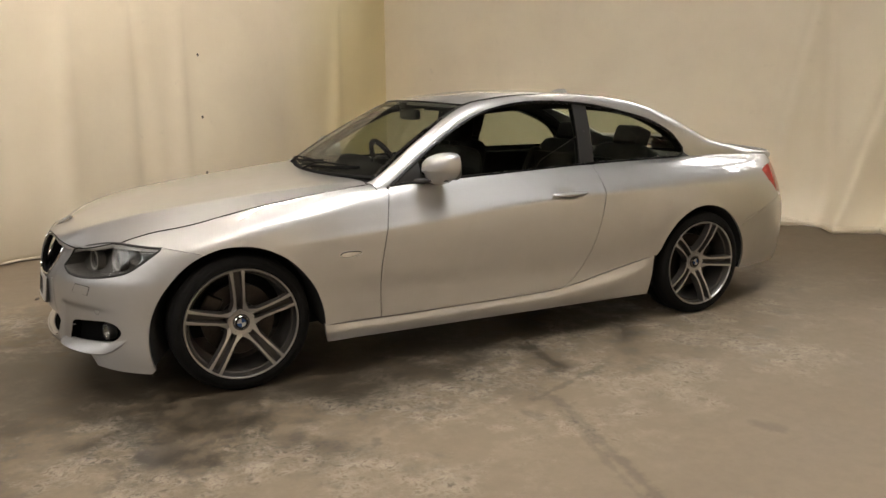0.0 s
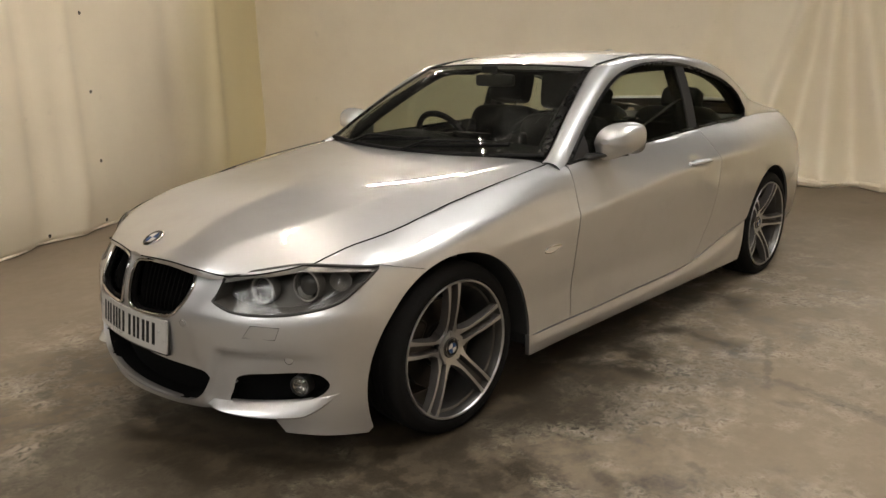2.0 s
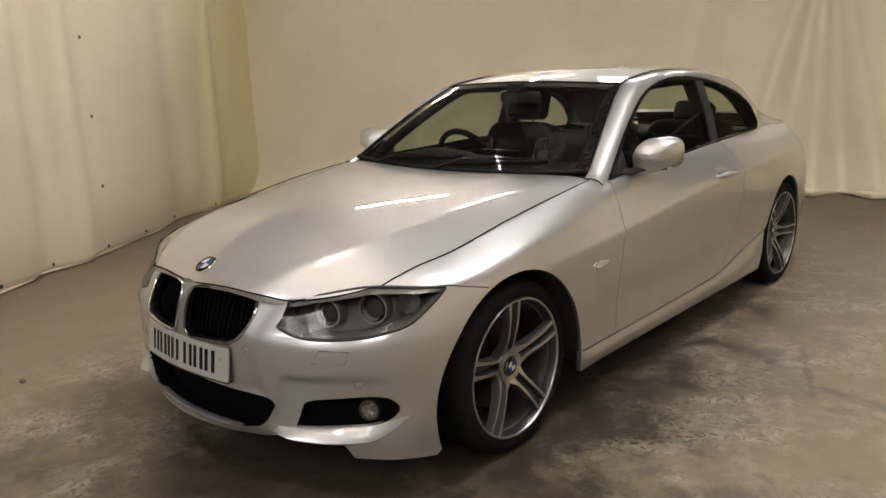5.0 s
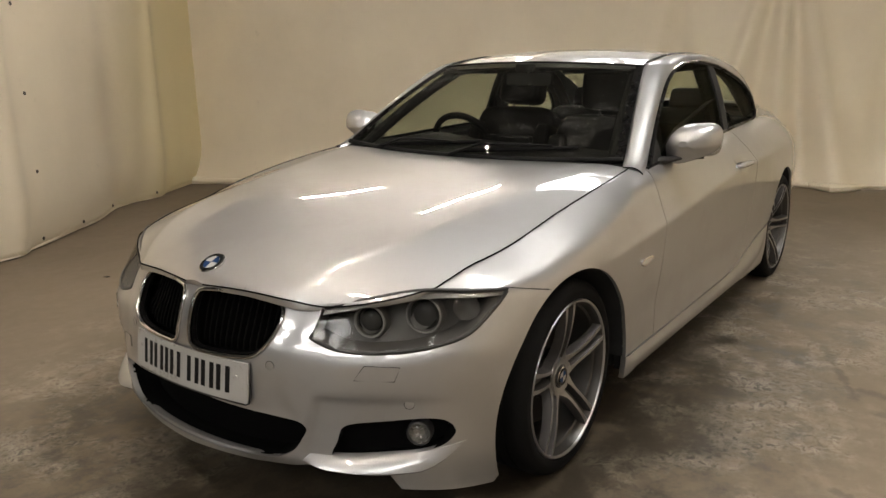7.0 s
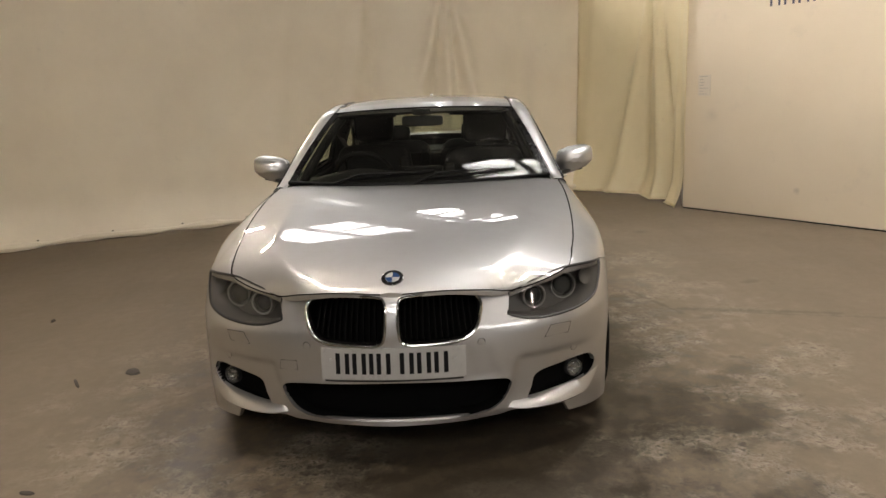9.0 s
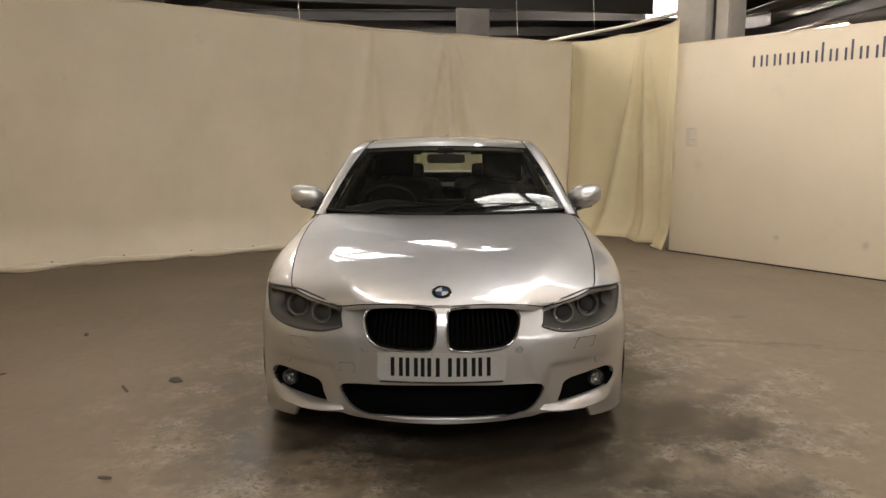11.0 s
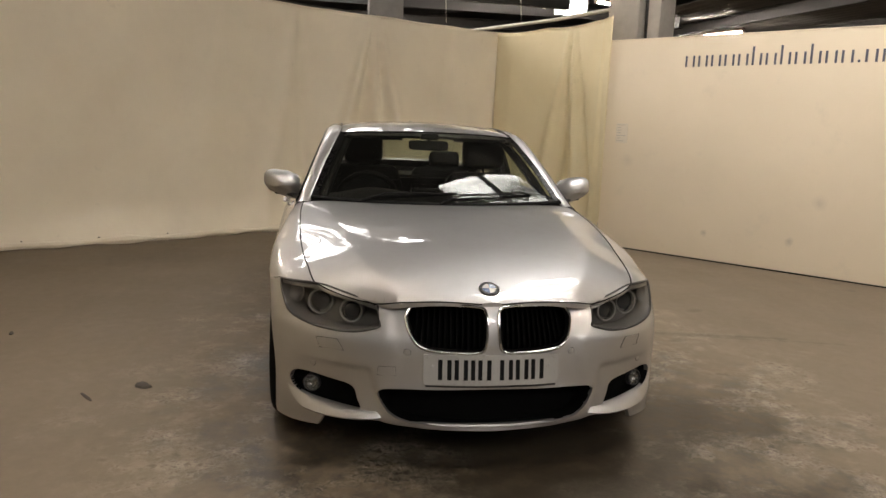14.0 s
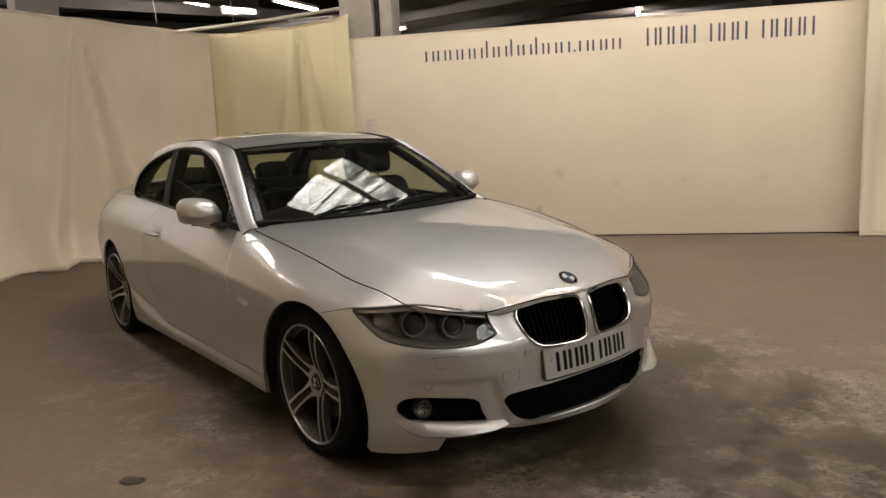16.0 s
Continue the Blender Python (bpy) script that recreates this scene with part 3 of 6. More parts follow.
def hung_sheet(name, plan, top, folds, material, label, seed, spread=0.10, eyelets=(), hem=0.0, sag=0.012, roll=0.012):
    """A tarpaulin hung along a line in plan. top: heights along it; folds: (metres along at the top, at the foot, width, depth)."""
    line = spline([(x, y) for x, y in plan], 24)
    run = np.r_[0, np.cumsum(np.hypot(*np.diff(line, axis=0).T))]
    length = run[-1]
    nu, nv = int(length / 0.035), 56
    us = np.linspace(0, length, nu)
    px, py = np.interp(us, run, line[:, 0]), np.interp(us, run, line[:, 1])
    tx, ty = np.gradient(px, us), np.gradient(py, us)
    nx, ny = -ty, tx
    tops = np.interp(us, np.linspace(0, length, len(top)), top)
    tops = tops - sag * np.abs(np.sin(us / 0.82 * math.pi))
    verts = []
    for j in range(nv + 1):
        v = j / nv
        off = np.zeros(nu)
        for a, b, w, d in folds:
            c = a + (b - a) * (1 - v)
            ww = w * (0.35 + 0.9 * (1 - v))
            off += d * (0.25 + 1.0 * (1 - v)) * np.exp(-(((us - c) / ww) ** 2))
        for k, (wl, am) in enumerate(((2.9, 0.03), (1.13, 0.005), (0.43, 0.0015))):
            ph = seed * 1.7 + k
            off += am * np.sin(2 * math.pi * us / wl + ph + 1.6 * v * (k + 1)) * (0.5 + 0.7 * (1 - v))
        off += spread * max(0.0, 1 - v / 0.16) ** 2 * (1 + 0.12 * np.sin(us * 4.3 + seed))
        lift = hem * max(0.0, 1 - v / 0.1) * (0.5 + 0.5 * np.sin(us * 6.1 + seed)) if hem else 0.0
        z = 0.012 + v * (tops - 0.012) + lift
        verts += list(zip(px + nx * off, py + ny * off, z))
    faces = [(j * nu + i, j * nu + i + 1, (j + 1) * nu + i + 1, (j + 1) * nu + i) for j in range(nv) for i in range(nu - 1)]
    root = tagged(new(name), label, "tarpaulin curtain", "hung tarpaulins")
    root.location = (px[nu // 2], py[nu // 2], 0)
    back = Matrix.Translation(-root.location)
    me = mesh_from("sheet", verts, faces, True, 80)
    me.transform(back)
    ob = part("sheet", me, material, root)
    mod = ob.modifiers.new("thickness", "SOLIDIFY")
    mod.thickness = 0.003
    hem_bm = tube([back @ Vector(verts[nv * nu + i]) for i in range(0, nu, 6)], 0.008, 6)
    part("top_hem", hem_bm, material, root)
    hem_foot = tube([back @ Vector(verts[i]) + Vector((0, 0, roll * 0.5)) for i in range(0, nu, 5)], [roll * (0.75 + 0.25 * math.sin(i * 0.9 + seed) + 0.2 * math.sin(i * 0.23)) for i in range(0, nu, 5)], 8)
    part("foot_hem", hem_foot, material, root)
    ring = None
    for along, height in eyelets:
        i = min(nu - 1, int(along / length * (nu - 1)))
        j = min(nv, max(0, int(round(height / tops[i] * nv))))
        p = Vector(verts[j * nu + i])
        q = Vector((nx[i], ny[i], 0)).to_track_quat("Z", "Y").to_matrix().to_4x4()
        if ring is None:
            ring = from_bm("eyelet", lathe([(0.004, 0.0), (0.004, 0.003), (0.012, 0.004), (0.015, 0.0), (0.012, -0.003), (0.004, -0.003)], 12))
        part("eyelet", ring, BRASS, root, "", back @ Matrix.Translation(p + Vector((nx[i], ny[i], 0)) * 0.006) @ q)
    return root


PLAN_A = [(-2.1, 3.6), (-1.75, 2.75), (-1.50, 2.33), (-1.17, 2.5), (-0.4, 2.98), (0.6, 3.68), (1.56, 4.33), (3.3, 5.42)]
PLAN_B = [(3.25, 5.45), (3.66, 4.62), (4.40, 3.55), (5.05, 2.55), (5.72, 1.62), (6.22, 0.72), (6.42, 0.05), (6.66, -0.70), (7.02, -1.80)]
PLAN_C = [(6.98, -1.68), (6.30, -2.20), (5.62, -2.58), (5.005, -2.59)]
hung_sheet("tarpaulin_curtain", PLAN_A[::-1], [2.82, 2.8, 2.8, 2.8], [(1.0, 1.1, 0.12, 0.05), (2.0, 1.8, 0.25, -0.05), (3.4, 3.5, 0.10, 0.05), (3.95, 3.85, 0.10, -0.05), (4.6, 4.75, 0.14, 0.07), (5.4, 5.2, 0.16, -0.05), (6.2, 6.3, 0.14, 0.05), (7.6, 7.7, 0.2, 0.06)],
           ENDSHEET, "cream tarpaulin curtain with soft folds and a column of eyelets", 1, -0.06,
           [(3.22, z) for z in (0.55, 1.12, 1.70, 2.3)] + [(k, 0.03) for k in (1.2, 1.9, 2.6, 3.2, 3.8, 4.4)])
hung_sheet("tarpaulin_curtain", PLAN_B, [2.84, 2.81, 2.78, 2.75, 2.70, 2.66, 2.62], [(1.1, 1.0, 0.5, 0.03), (2.6, 2.4, 0.5, -0.02), (4.4, 3.9, 0.22, -0.04), (5.30, 4.85, 0.13, -0.08), (5.32, 5.45, 0.10, 0.07), (6.28, 5.60, 0.12, -0.16), (6.30, 5.98, 0.08, 0.10), (6.32, 6.32, 0.09, -0.12), (6.34, 6.62, 0.08, 0.09), (6.36, 6.95, 0.13, -0.14), (7.4, 7.3, 0.16, 0.06)],
           SHEET, "cream tarpaulin curtain hung from eyelets, rucked at the floor", 2, -0.16,
           [(k * 0.82 + 0.3, 2.9) for k in range(10)] + [(k, 0.03) for k in (0.9, 1.5, 2.2, 2.9, 3.6)], 0.010, 0.012, 0.045)
hung_sheet("tarpaulin_curtain", PLAN_C, [2.62, 2.64, 2.66], [(0.30, 0.20, 0.15, -0.05), (1.24, 0.72, 0.11, -0.10), (1.27, 1.05, 0.08, 0.08), (1.30, 1.50, 0.10, -0.11), (1.33, 1.75, 0.07, 0.07), (1.95, 1.98, 0.06, -0.06)],
           YSHEET, "yellowed tarpaulin curtain hanging in deep folds from a rail", 3, -0.10, [(0.0, 2.6), (0.5, 2.64), (1.1, 2.66), (1.7, 2.66)], 0.02, 0.03)
hung_sheet("tarpaulin_curtain", [(0.62, -5.78), (0.20, -6.05), (-0.5, -6.6), (-1.8, -7.6)], [2.8, 2.8], [(0.2, 0.15, 0.06, 0.04), (0.5, 0.6, 0.08, -0.05), (1.0, 1.0, 0.1, 0.05)],
           SHEET, "cream tarpaulin curtain hanging beside the white board wall", 4, -0.05, [(0.1, 2.7), (0.9, 2.7)])

# curtain rail over the yellowed sheet, with a hanger wire
rail = tagged(new("curtain_rail"), "slim galvanised pipe rail slung on wires over the curtain", "curtain rail")
rail.location = (6.2, -2.3, 2.72)
back = Matrix.Translation(-rail.location)
bm = tube([(7.55, -1.42, 2.70), (6.25, -2.25, 2.73), (5.22, -2.74, 2.76)], 0.024, 10)
bmesh.ops.transform(bm, matrix=back, verts=bm.verts)
part("pipe", bm, PIPEMAT, rail)
for p in ((6.75, -1.95, 2.72), (6.55, -0.9, 2.66), (5.6, 1.8, 2.72), (4.7, 3.1, 2.78)):
    bm = tube([p, (p[0] + 0.25, p[1] + 0.12, ROOF_Z)], 0.004, 5)
    bmesh.ops.transform(bm, matrix=back, verts=bm.verts)
    part("hanger_wire", bm, PIPEMAT, rail)

# ---------------------------------------------------------------- white board wall with lettering
B0, B1 = Vector((5.06, -2.58, 0)), Vector((0.72, -6.0, 0))
BD = (B1 - B0)
BTURN = Matrix.Translation(B0) @ Matrix.Rotation(math.atan2(BD.y, BD.x), 4, "Z")  # local x along, local -y away from the car
wall_board = tagged(new("wall_board"), "cream painted board partition wall with dark lettering along its top", "partition wall", kind="structure")
wall_board.matrix_world = BTURN
BL, BH = BD.length + 0.5, 2.35
part("board", box(0, BL, 0, 0.05, 0.015, BH, 0.0012), BOARD, wall_board)
part("foot_gap", box(0, BL, 0.012, 0.045, 0, 0.015), DARK, wall_board)
part("capping", box(0, BL, -0.004, 0.054, BH, BH + 0.018, 0.003), BOARD, wall_board)


def sign_bar(x, z, w, h):
    strokes = 1 if w < 0.05 else 3 if w > 0.14 else 2
    for k in range(strokes):
        a = x if strokes == 1 else x + (w - 0.022) * k / (strokes - 1)
        part("lettering_bar", box(a, a + min(w, 0.022), -0.003, 0.0, z, z + h, 0.0012), NAVY, wall_board)


XH, ASC, BASE = 0.115, 0.185, 2.045
x = 0.935
for ch in "xxxxxaxaxaxxdxxX":
    w = {"d": 0.024, "X": 0.165, "a": 0.10, "x": 0.105}[ch]
    if ch == "d":
        sign_bar(x, BASE, 0.022, 0.024)
    elif ch == "a":
        sign_bar(x, BASE, 0.022, ASC)
        sign_bar(x + w - 0.022, BASE, 0.022, XH)
    else:
        sign_bar(x, BASE, w, XH)
    x += w + 0.036
x = 3.385
for ch in "0000 000 0000":
    if ch != " ":
        sign_bar(x, BASE + 0.01, 0.105, 0.185)
    x += 0.132 if ch != " " else 0.115
notice = tagged(new("notice_sheet"), "faded paper notice fixed to the cream board wall", "notice")
notice.matrix_world = BTURN @ Matrix.Translation((0.235, -0.002, 1.325))
part("paper", box(-0.075, 0.075, -0.0015, 0.0015, -0.11, 0.11), NOTICE, notice)
for k, w in enumerate((0.10, 0.05, 0.06, 0.05, 0.11, 0.05, 0.10)):
    part("print_bar", box(-0.06, -0.06 + w, -0.003, -0.0015, 0.09 - k * 0.03, 0.096 - k * 0.03), FADED, notice)

column = tagged(new("column"), "square painted concrete column rising behind the board wall", "column", kind="structure")
column.matrix_world = BTURN @ Matrix.Translation((0.02, 0.12, 0))
part("shaft", box(-0.14, 0.25, 0, 0.42, 0, ROOF_Z, 0.015), CONCRETE, column)
part("downpipe", tube([(0.305, 0.10, 0), (0.305, 0.10, ROOF_Z)], 0.022, 10), STEELWORK, column)
part("pilaster", box(0.34, 0.49, 0.05, 0.40, 0, ROOF_Z, 0.008), CONCRETE, column)
for dx, dy in ((4.0, 9.0),):
    far = tagged(new("column"), "square concrete column in the dark hall behind the curtains", "column", kind="structure")
    far.location = (10.6, -0.4, 0)
    part("shaft", box(-0.3, 0.3, -0.3, 0.3, 0, ROOF_Z, 0.02), BLOCK, far)

# ---------------------------------------------------------------- scraps and scars on the floor


def scrap(x, y, turn, l, w, h, label):
    bm = bmesh.new()
    rng = random.Random(int(x * 100 + y * 10))
    pts = [(l / 2 * math.cos(k) * rng.uniform(0.7, 1.1), w / 2 * math.sin(k) * rng.uniform(0.7, 1.1)) for k in (2 * math.pi * j / 11 for j in range(11))]
    low = [bm.verts.new((a, b, 0)) for a, b in pts]
    mid = [bm.verts.new((a * 0.82, b * 0.82, h * rng.uniform(0.5, 1))) for a, b in pts]
    c = bm.verts.new((0, 0, h))
    for k in range(11):
        bm.faces.new((low[k], low[(k + 1) % 11], mid[(k + 1) % 11], mid[k]))
        bm.faces.new((mid[k], mid[(k + 1) % 11], c))
    ob = part("floor_scrap", bm, RUBBISH)
    ob.matrix_world = pose(x, y, 0.0, 0, 0, turn)
    return tagged(ob, label, "debris", "scraps on the floor")


scrap(0.32, 1.51, 30, 0.13, 0.085, 0.010, "flat dark lump of dried dirt on concrete")
scrap(1.28, 2.48, 10, 0.06, 0.03, 0.012, "small dark scrap lying on concrete")
scrap(0.17, 1.73, 35, 0.16, 0.02, 0.008, "thin dark splinter lying on concrete")
scrap(-0.89, 1.35, 80, 0.08, 0.03, 0.006, "small dark scrap lying on concrete")
scrap(0.42, 2.55, 120, 0.05, 0.02, 0.006, "small dark scrap lying on concrete")


# ---------------------------------------------------------------- the car
# x runs from the front axle to the back, y to its right side, z up.
car = tagged(new("car"), "silver two-door coupe with grey twin-spoke alloy wheels, parked on stained concrete", "car")

OUT = [(-0.800, 0.0), (-0.792, 0.15), (-0.772, 0.27), (-0.735, 0.40), (-0.680, 0.53), (-0.610, 0.635), (-0.513, 0.745), (-0.405, 0.813), (-0.280, 0.852), (-0.140, 0.872), (0.05, 0.884),
       (0.30, 0.889), (0.60, 0.891), (1.2, 0.891), (1.9, 0.891), (2.4, 0.884), (2.76, 0.869), (3.05, 0.848), (3.3, 0.812), (3.5, 0.760), (3.65, 0.672), (3.75, 0.55), (3.795, 0.40), (3.81, 0.2), (3.812, 0.0)]
mirror_out = [(x, -y) for x, y in OUT[1:4][::-1]] + OUT + [(x, -y) for x, y in OUT[-4:-1][::-1]]
def soften(rows, width):
    """Rows averaged along the first axis with a bell of this many rows; the ends are carried on straight."""
    n = int(width * 3)
    k = np.exp(-0.5 * (np.arange(-n, n + 1) / width) ** 2)
    k /= k.sum()
    rows = np.asarray(rows, float)
    flat = rows.reshape(len(rows), -1)
    pad = np.vstack([2 * flat[0] - flat[n:0:-1], flat, 2 * flat[-1] - flat[-2 : -n - 2 : -1]])
    return np.stack([np.convolve(pad[:, j], k, "valid") for j in range(flat.shape[1])], 1).reshape(rows.shape)


def fair(line, width):
    """The same line of points with the curvature evened out over this many metres."""
    arc = np.r_[0, np.cumsum(np.hypot(*np.diff(line, axis=0).T))]
    even = np.linspace(0, arc[-1], int(arc[-1] / 0.004))
    smooth = soften(np.stack([np.interp(even, arc, line[:, k]) for k in (0, 1)], 1), width / 0.004)
    return np.stack([np.interp(arc, even, smooth[:, k]) for k in (0, 1)], 1)


dense = fair(spline(mirror_out, 12), 0.035)[3 * 12 : (3 + len(OUT) - 1) * 12 + 1]
ARC = np.r_[0, np.cumsum(np.hypot(*np.diff(dense, axis=0).T))]
STATION = [ARC[12 * k] for k in range(len(OUT))]
tang = np.gradient(dense, ARC, axis=0)
tang /= np.hypot(*tang.T)[:, None]
HALF = ARC[-1]


def s_y(y):
    """Along the outline at the nose, by half-width."""
    k = dense[:, 0] < 0.2
    return float(np.interp(y, dense[k, 1], ARC[k]))


def s_x(x):
    """Along the outline, by length."""
    return float(np.interp(x, dense[:, 0], ARC))


PROFILE = {
    0: [(0.19, 0.005), (0.22, 0.012), (0.27, 0.025), (0.36, 0.022), (0.42, 0.016), (0.50, 0.012), (0.56, 0.018), (0.61, 0.032), (0.655, 0.056), (0.70, 0.11), (0.76, 0.22)],
    3: [(0.19, 0.02), (0.23, 0.005), (0.33, 0.004), (0.40, 0.007), (0.46, 0.011), (0.53, 0.023), (0.567, 0.044), (0.61, 0.068), (0.642, 0.090), (0.69, 0.15), (0.76, 0.27)],
    5: [(0.16, 0.01), (0.25, 0.002), (0.34, 0.006), (0.40, 0.004), (0.46, 0.001), (0.51, 0.002), (0.545, 0.015), (0.60, 0.045), (0.65, 0.076), (0.688, 0.105), (0.74, 0.20)],
    6: [(0.15, 0.010), (0.25, 0.003), (0.34, 0.004), (0.40, 0.002), (0.46, 0.0), (0.53, 0.004), (0.57, 0.020), (0.63, 0.050), (0.68, 0.082), (0.715, 0.13), (0.77, 0.24)],
    8: [(0.145, 0.006), (0.25, 0.0), (0.34, 0.0), (0.42, 0.0), (0.50, 0.002), (0.56, 0.008), (0.61, 0.016), (0.65, 0.025), (0.68, 0.037), (0.705, 0.065), (0.735, 0.13), (0.79, 0.27)],
    10: [(0.15, 0.004), (0.30, 0.0), (0.45, 0.0), (0.58, 0.001), (0.64, 0.003), (0.695, 0.010), (0.730, 0.022), (0.756, 0.045), (0.785, 0.094), (0.808, 0.142), (0.84, 0.22)],
    12: [(0.15, 0.05), (0.20, 0.030), (0.27, 0.018), (0.38, 0.018), (0.50, 0.006), (0.58, 0.002), (0.64, 0.0015), (0.684, 0.0030), (0.694, 0.0062), (0.710, 0.0145), (0.76, 0.036), (0.83, 0.070), (0.875, 0.114), (0.892, 0.15), (0.92, 0.24)],
    14: [(0.15, 0.05), (0.20, 0.024), (0.27, 0.016), (0.38, 0.022), (0.50, 0.011), (0.61, 0.0045), (0.71, 0.0035), (0.782, 0.0060), (0.792, 0.0100), (0.806, 0.020), (0.83, 0.042), (0.87, 0.082), (0.934, 0.156), (0.97, 0.24)],
    16: [(0.15, 0.02), (0.20, 0.015), (0.30, 0.005), (0.42, 0.0), (0.53, 0.0), (0.62, 0.0), (0.70, 0.005), (0.785, 0.020), (0.83, 0.042), (0.89, 0.104), (0.945, 0.205), (0.97, 0.27)],
    18: [(0.2, 0.06), (0.25, 0.042), (0.32, 0.022), (0.45, 0.006), (0.53, 0.004), (0.60, 0.0), (0.69, 0.006), (0.76, 0.018), (0.81, 0.038), (0.86, 0.074), (0.90, 0.122), (0.935, 0.195), (0.97, 0.29)],
    20: [(0.2, 0.05), (0.25, 0.025), (0.32, 0.010), (0.45, 0.0), (0.53, 0.0), (0.60, 0.003), (0.69, 0.025), (0.78, 0.055), (0.83, 0.075), (0.88, 0.10), (0.935, 0.14), (0.97, 0.22)],
    24: [(0.2, 0.06), (0.25, 0.03), (0.32, 0.008), (0.45, 0.0), (0.53, 0.004), (0.60, 0.025), (0.69, 0.055), (0.78, 0.068), (0.83, 0.072), (0.88, 0.075), (0.935, 0.078), (0.97, 0.10)],
}
ZS = np.linspace(0.12, 1.0, 353)
STATIONS_USED = sorted(PROFILE)
# heights of the waist crease and of the belt at each station: sections are blended along these lines
CREASE = {10: 0.645, 12: 0.690, 14: 0.7885, 16: 0.80, 18: 0.79, 20: 0.78, 24: 0.78}
BELTS = {10: 0.795, 12: 0.875, 14: 0.934, 16: 0.945, 18: 0.935, 20: 0.935, 24: 0.935}
SG = np.linspace(0, HALF, 900)
run = [STATION[k] for k in STATIONS_USED]
c_st, b_st = [CREASE.get(k, 0.60) for k in STATIONS_USED], [BELTS.get(k, 0.70) for k in STATIONS_USED]
LEVELS = (0.12, 0.38, 0.74, 0.90, 1.0)
TABLE = np.array([pchip(*zip(*PROFILE[k]))(np.interp(ZS, LEVELS, (0.12, 0.38, c, b, 1.0))) for k, c, b in zip(STATIONS_USED, c_st, b_st)])
blend = np.array([pchip(run, TABLE[:, j])(SG) for j in range(len(ZS))]).T
blend = np.vstack([blend[60:0:-1], blend])
blend = soften(soften(blend, 9.0)[60:].T, 1.1).T
NET = np.array([np.interp(np.interp(ZS, (0.12, 0.38, c, b, 1.0), LEVELS), ZS, row) for row, c, b in zip(blend, soften(pchip(run, c_st)(SG), 9.0), soften(pchip(run, b_st)(SG), 9.0))])


def ease(t):
    t = np.clip(t, 0, 1)
    return t * t * (3 - 2 * t)


def skin(s, z, inward):
    """The car's outer skin: along the outline (negative: the left side) and by height."""
    a = np.abs(s)
    i = np.clip(a / HALF * (len(SG) - 1), 0, len(SG) - 1.001)
    j = np.clip((z - ZS[0]) / (ZS[1] - ZS[0]), 0, len(ZS) - 1.001)
    i0, j0 = i.astype(int), j.astype(int)
    fi, fj = i - i0, j - j0
    d = (NET[i0, j0] * (1 - fi) + NET[i0 + 1, j0] * fi) * (1 - fj) + (NET[i0, j0 + 1] * (1 - fi) + NET[i0 + 1, j0 + 1] * fi) * fj
    x, y = np.interp(a, ARC, dense[:, 0]), np.interp(a, ARC, dense[:, 1])
    tx, ty = np.interp(a, ARC, tang[:, 0]), np.interp(a, ARC, tang[:, 1])
    # the bumper's flank steps back beside the intake, round the fog lamp
    column = 0.402 + 0.050 * np.clip((z - 0.257) / 0.173, 0, 1)
    d = d + 0.011 * ease((y - column) / 0.022) * ease((0.80 - y) / 0.22) * ease((0.425 - z) / 0.022) * (x < 0) * ease((z - 0.20) / 0.05)
    # the middle of the bumper lies back between two upright edges that run from the lamps to the intake
    upright = np.interp(z, (0.34, 0.40, 0.47, 0.56, 0.66), (0.425, 0.385, 0.372, 0.405, 0.455))
    d = d + 0.004 * ease((upright - y) / 0.045) * (x < -0.3) * ease((z - 0.335) / 0.03) * ease((0.675 - z) / 0.05)
    # dish behind the door handle
    d = d + 0.016 * np.exp(-(((x - 1.750) / 0.062) ** 4) - ((z - 0.800) / 0.024) ** 2)
    d = d + inward
    return np.stack([x + ty * d, np.where(s < 0, -1, 1) * (y - tx * d), z + 0 * x], 1)


def on_skin(s, z, inward=0.0):
    return Vector(skin(np.array([float(s)]), np.array([float(z)]), np.array([inward]))[0])


AXLE, HUB = 2.76, 0.313


def arch(cx, a0, a1, n=26):
    """Wheel arch edge in (s, z), from angle a0 to a1, in degrees from straight up, positive to the back."""
    out = []
    for k in range(n + 1):
        a = radians(a0 + (a1 - a0) * k / n)
        r = 0.359 + 0.046 * max(0.0, (abs(math.degrees(a)) - 50) / 65) ** 1.3
        out.append((s_x(cx + r * math.sin(a)), HUB + r * math.cos(a)))
    return out


# --- openings in the nose
KIDNEY = [(0.034, 0.652), (0.09, 0.660), (0.18, 0.662), (0.27, 0.657), (0.322, 0.645), (0.339, 0.618), (0.329, 0.578), (0.302, 0.534), (0.266, 0.507), (0.20, 0.496), (0.11, 0.492), (0.056, 0.494), (0.034, 0.506), (0.025, 0.545), (0.023, 0.60), (0.025, 0.635)]
kidney = [(s_y(y), z) for y, z in spline(KIDNEY, 4, True)]
INTAKE = [(0.20, 0.349), (0.37, 0.345), (0.412, 0.338), (0.426, 0.322), (0.414, 0.292), (0.386, 0.252), (0.346, 0.227), (0.30, 0.216), (0.20, 0.208)]
half = [(s_y(y), z) for y, z in INTAKE]
intake = [tuple(p) for p in spline(half + [(-a, b) for a, b in half[::-1]], 4, True)]
FOG = [(s_x(-0.490), 0.318), (s_x(-0.508), 0.348), (s_y(0.715), 0.360), (s_y(0.62), 0.352), (s_y(0.535), 0.340), (s_y(0.515), 0.325), (s_y(0.505), 0.29), (s_y(0.490), 0.248), (s_y(0.515), 0.238), (s_y(0.60), 0.245), (s_y(0.68), 0.259), (s_x(-0.510), 0.285)]
fog = [tuple(p) for p in spline(FOG, 4, True)]
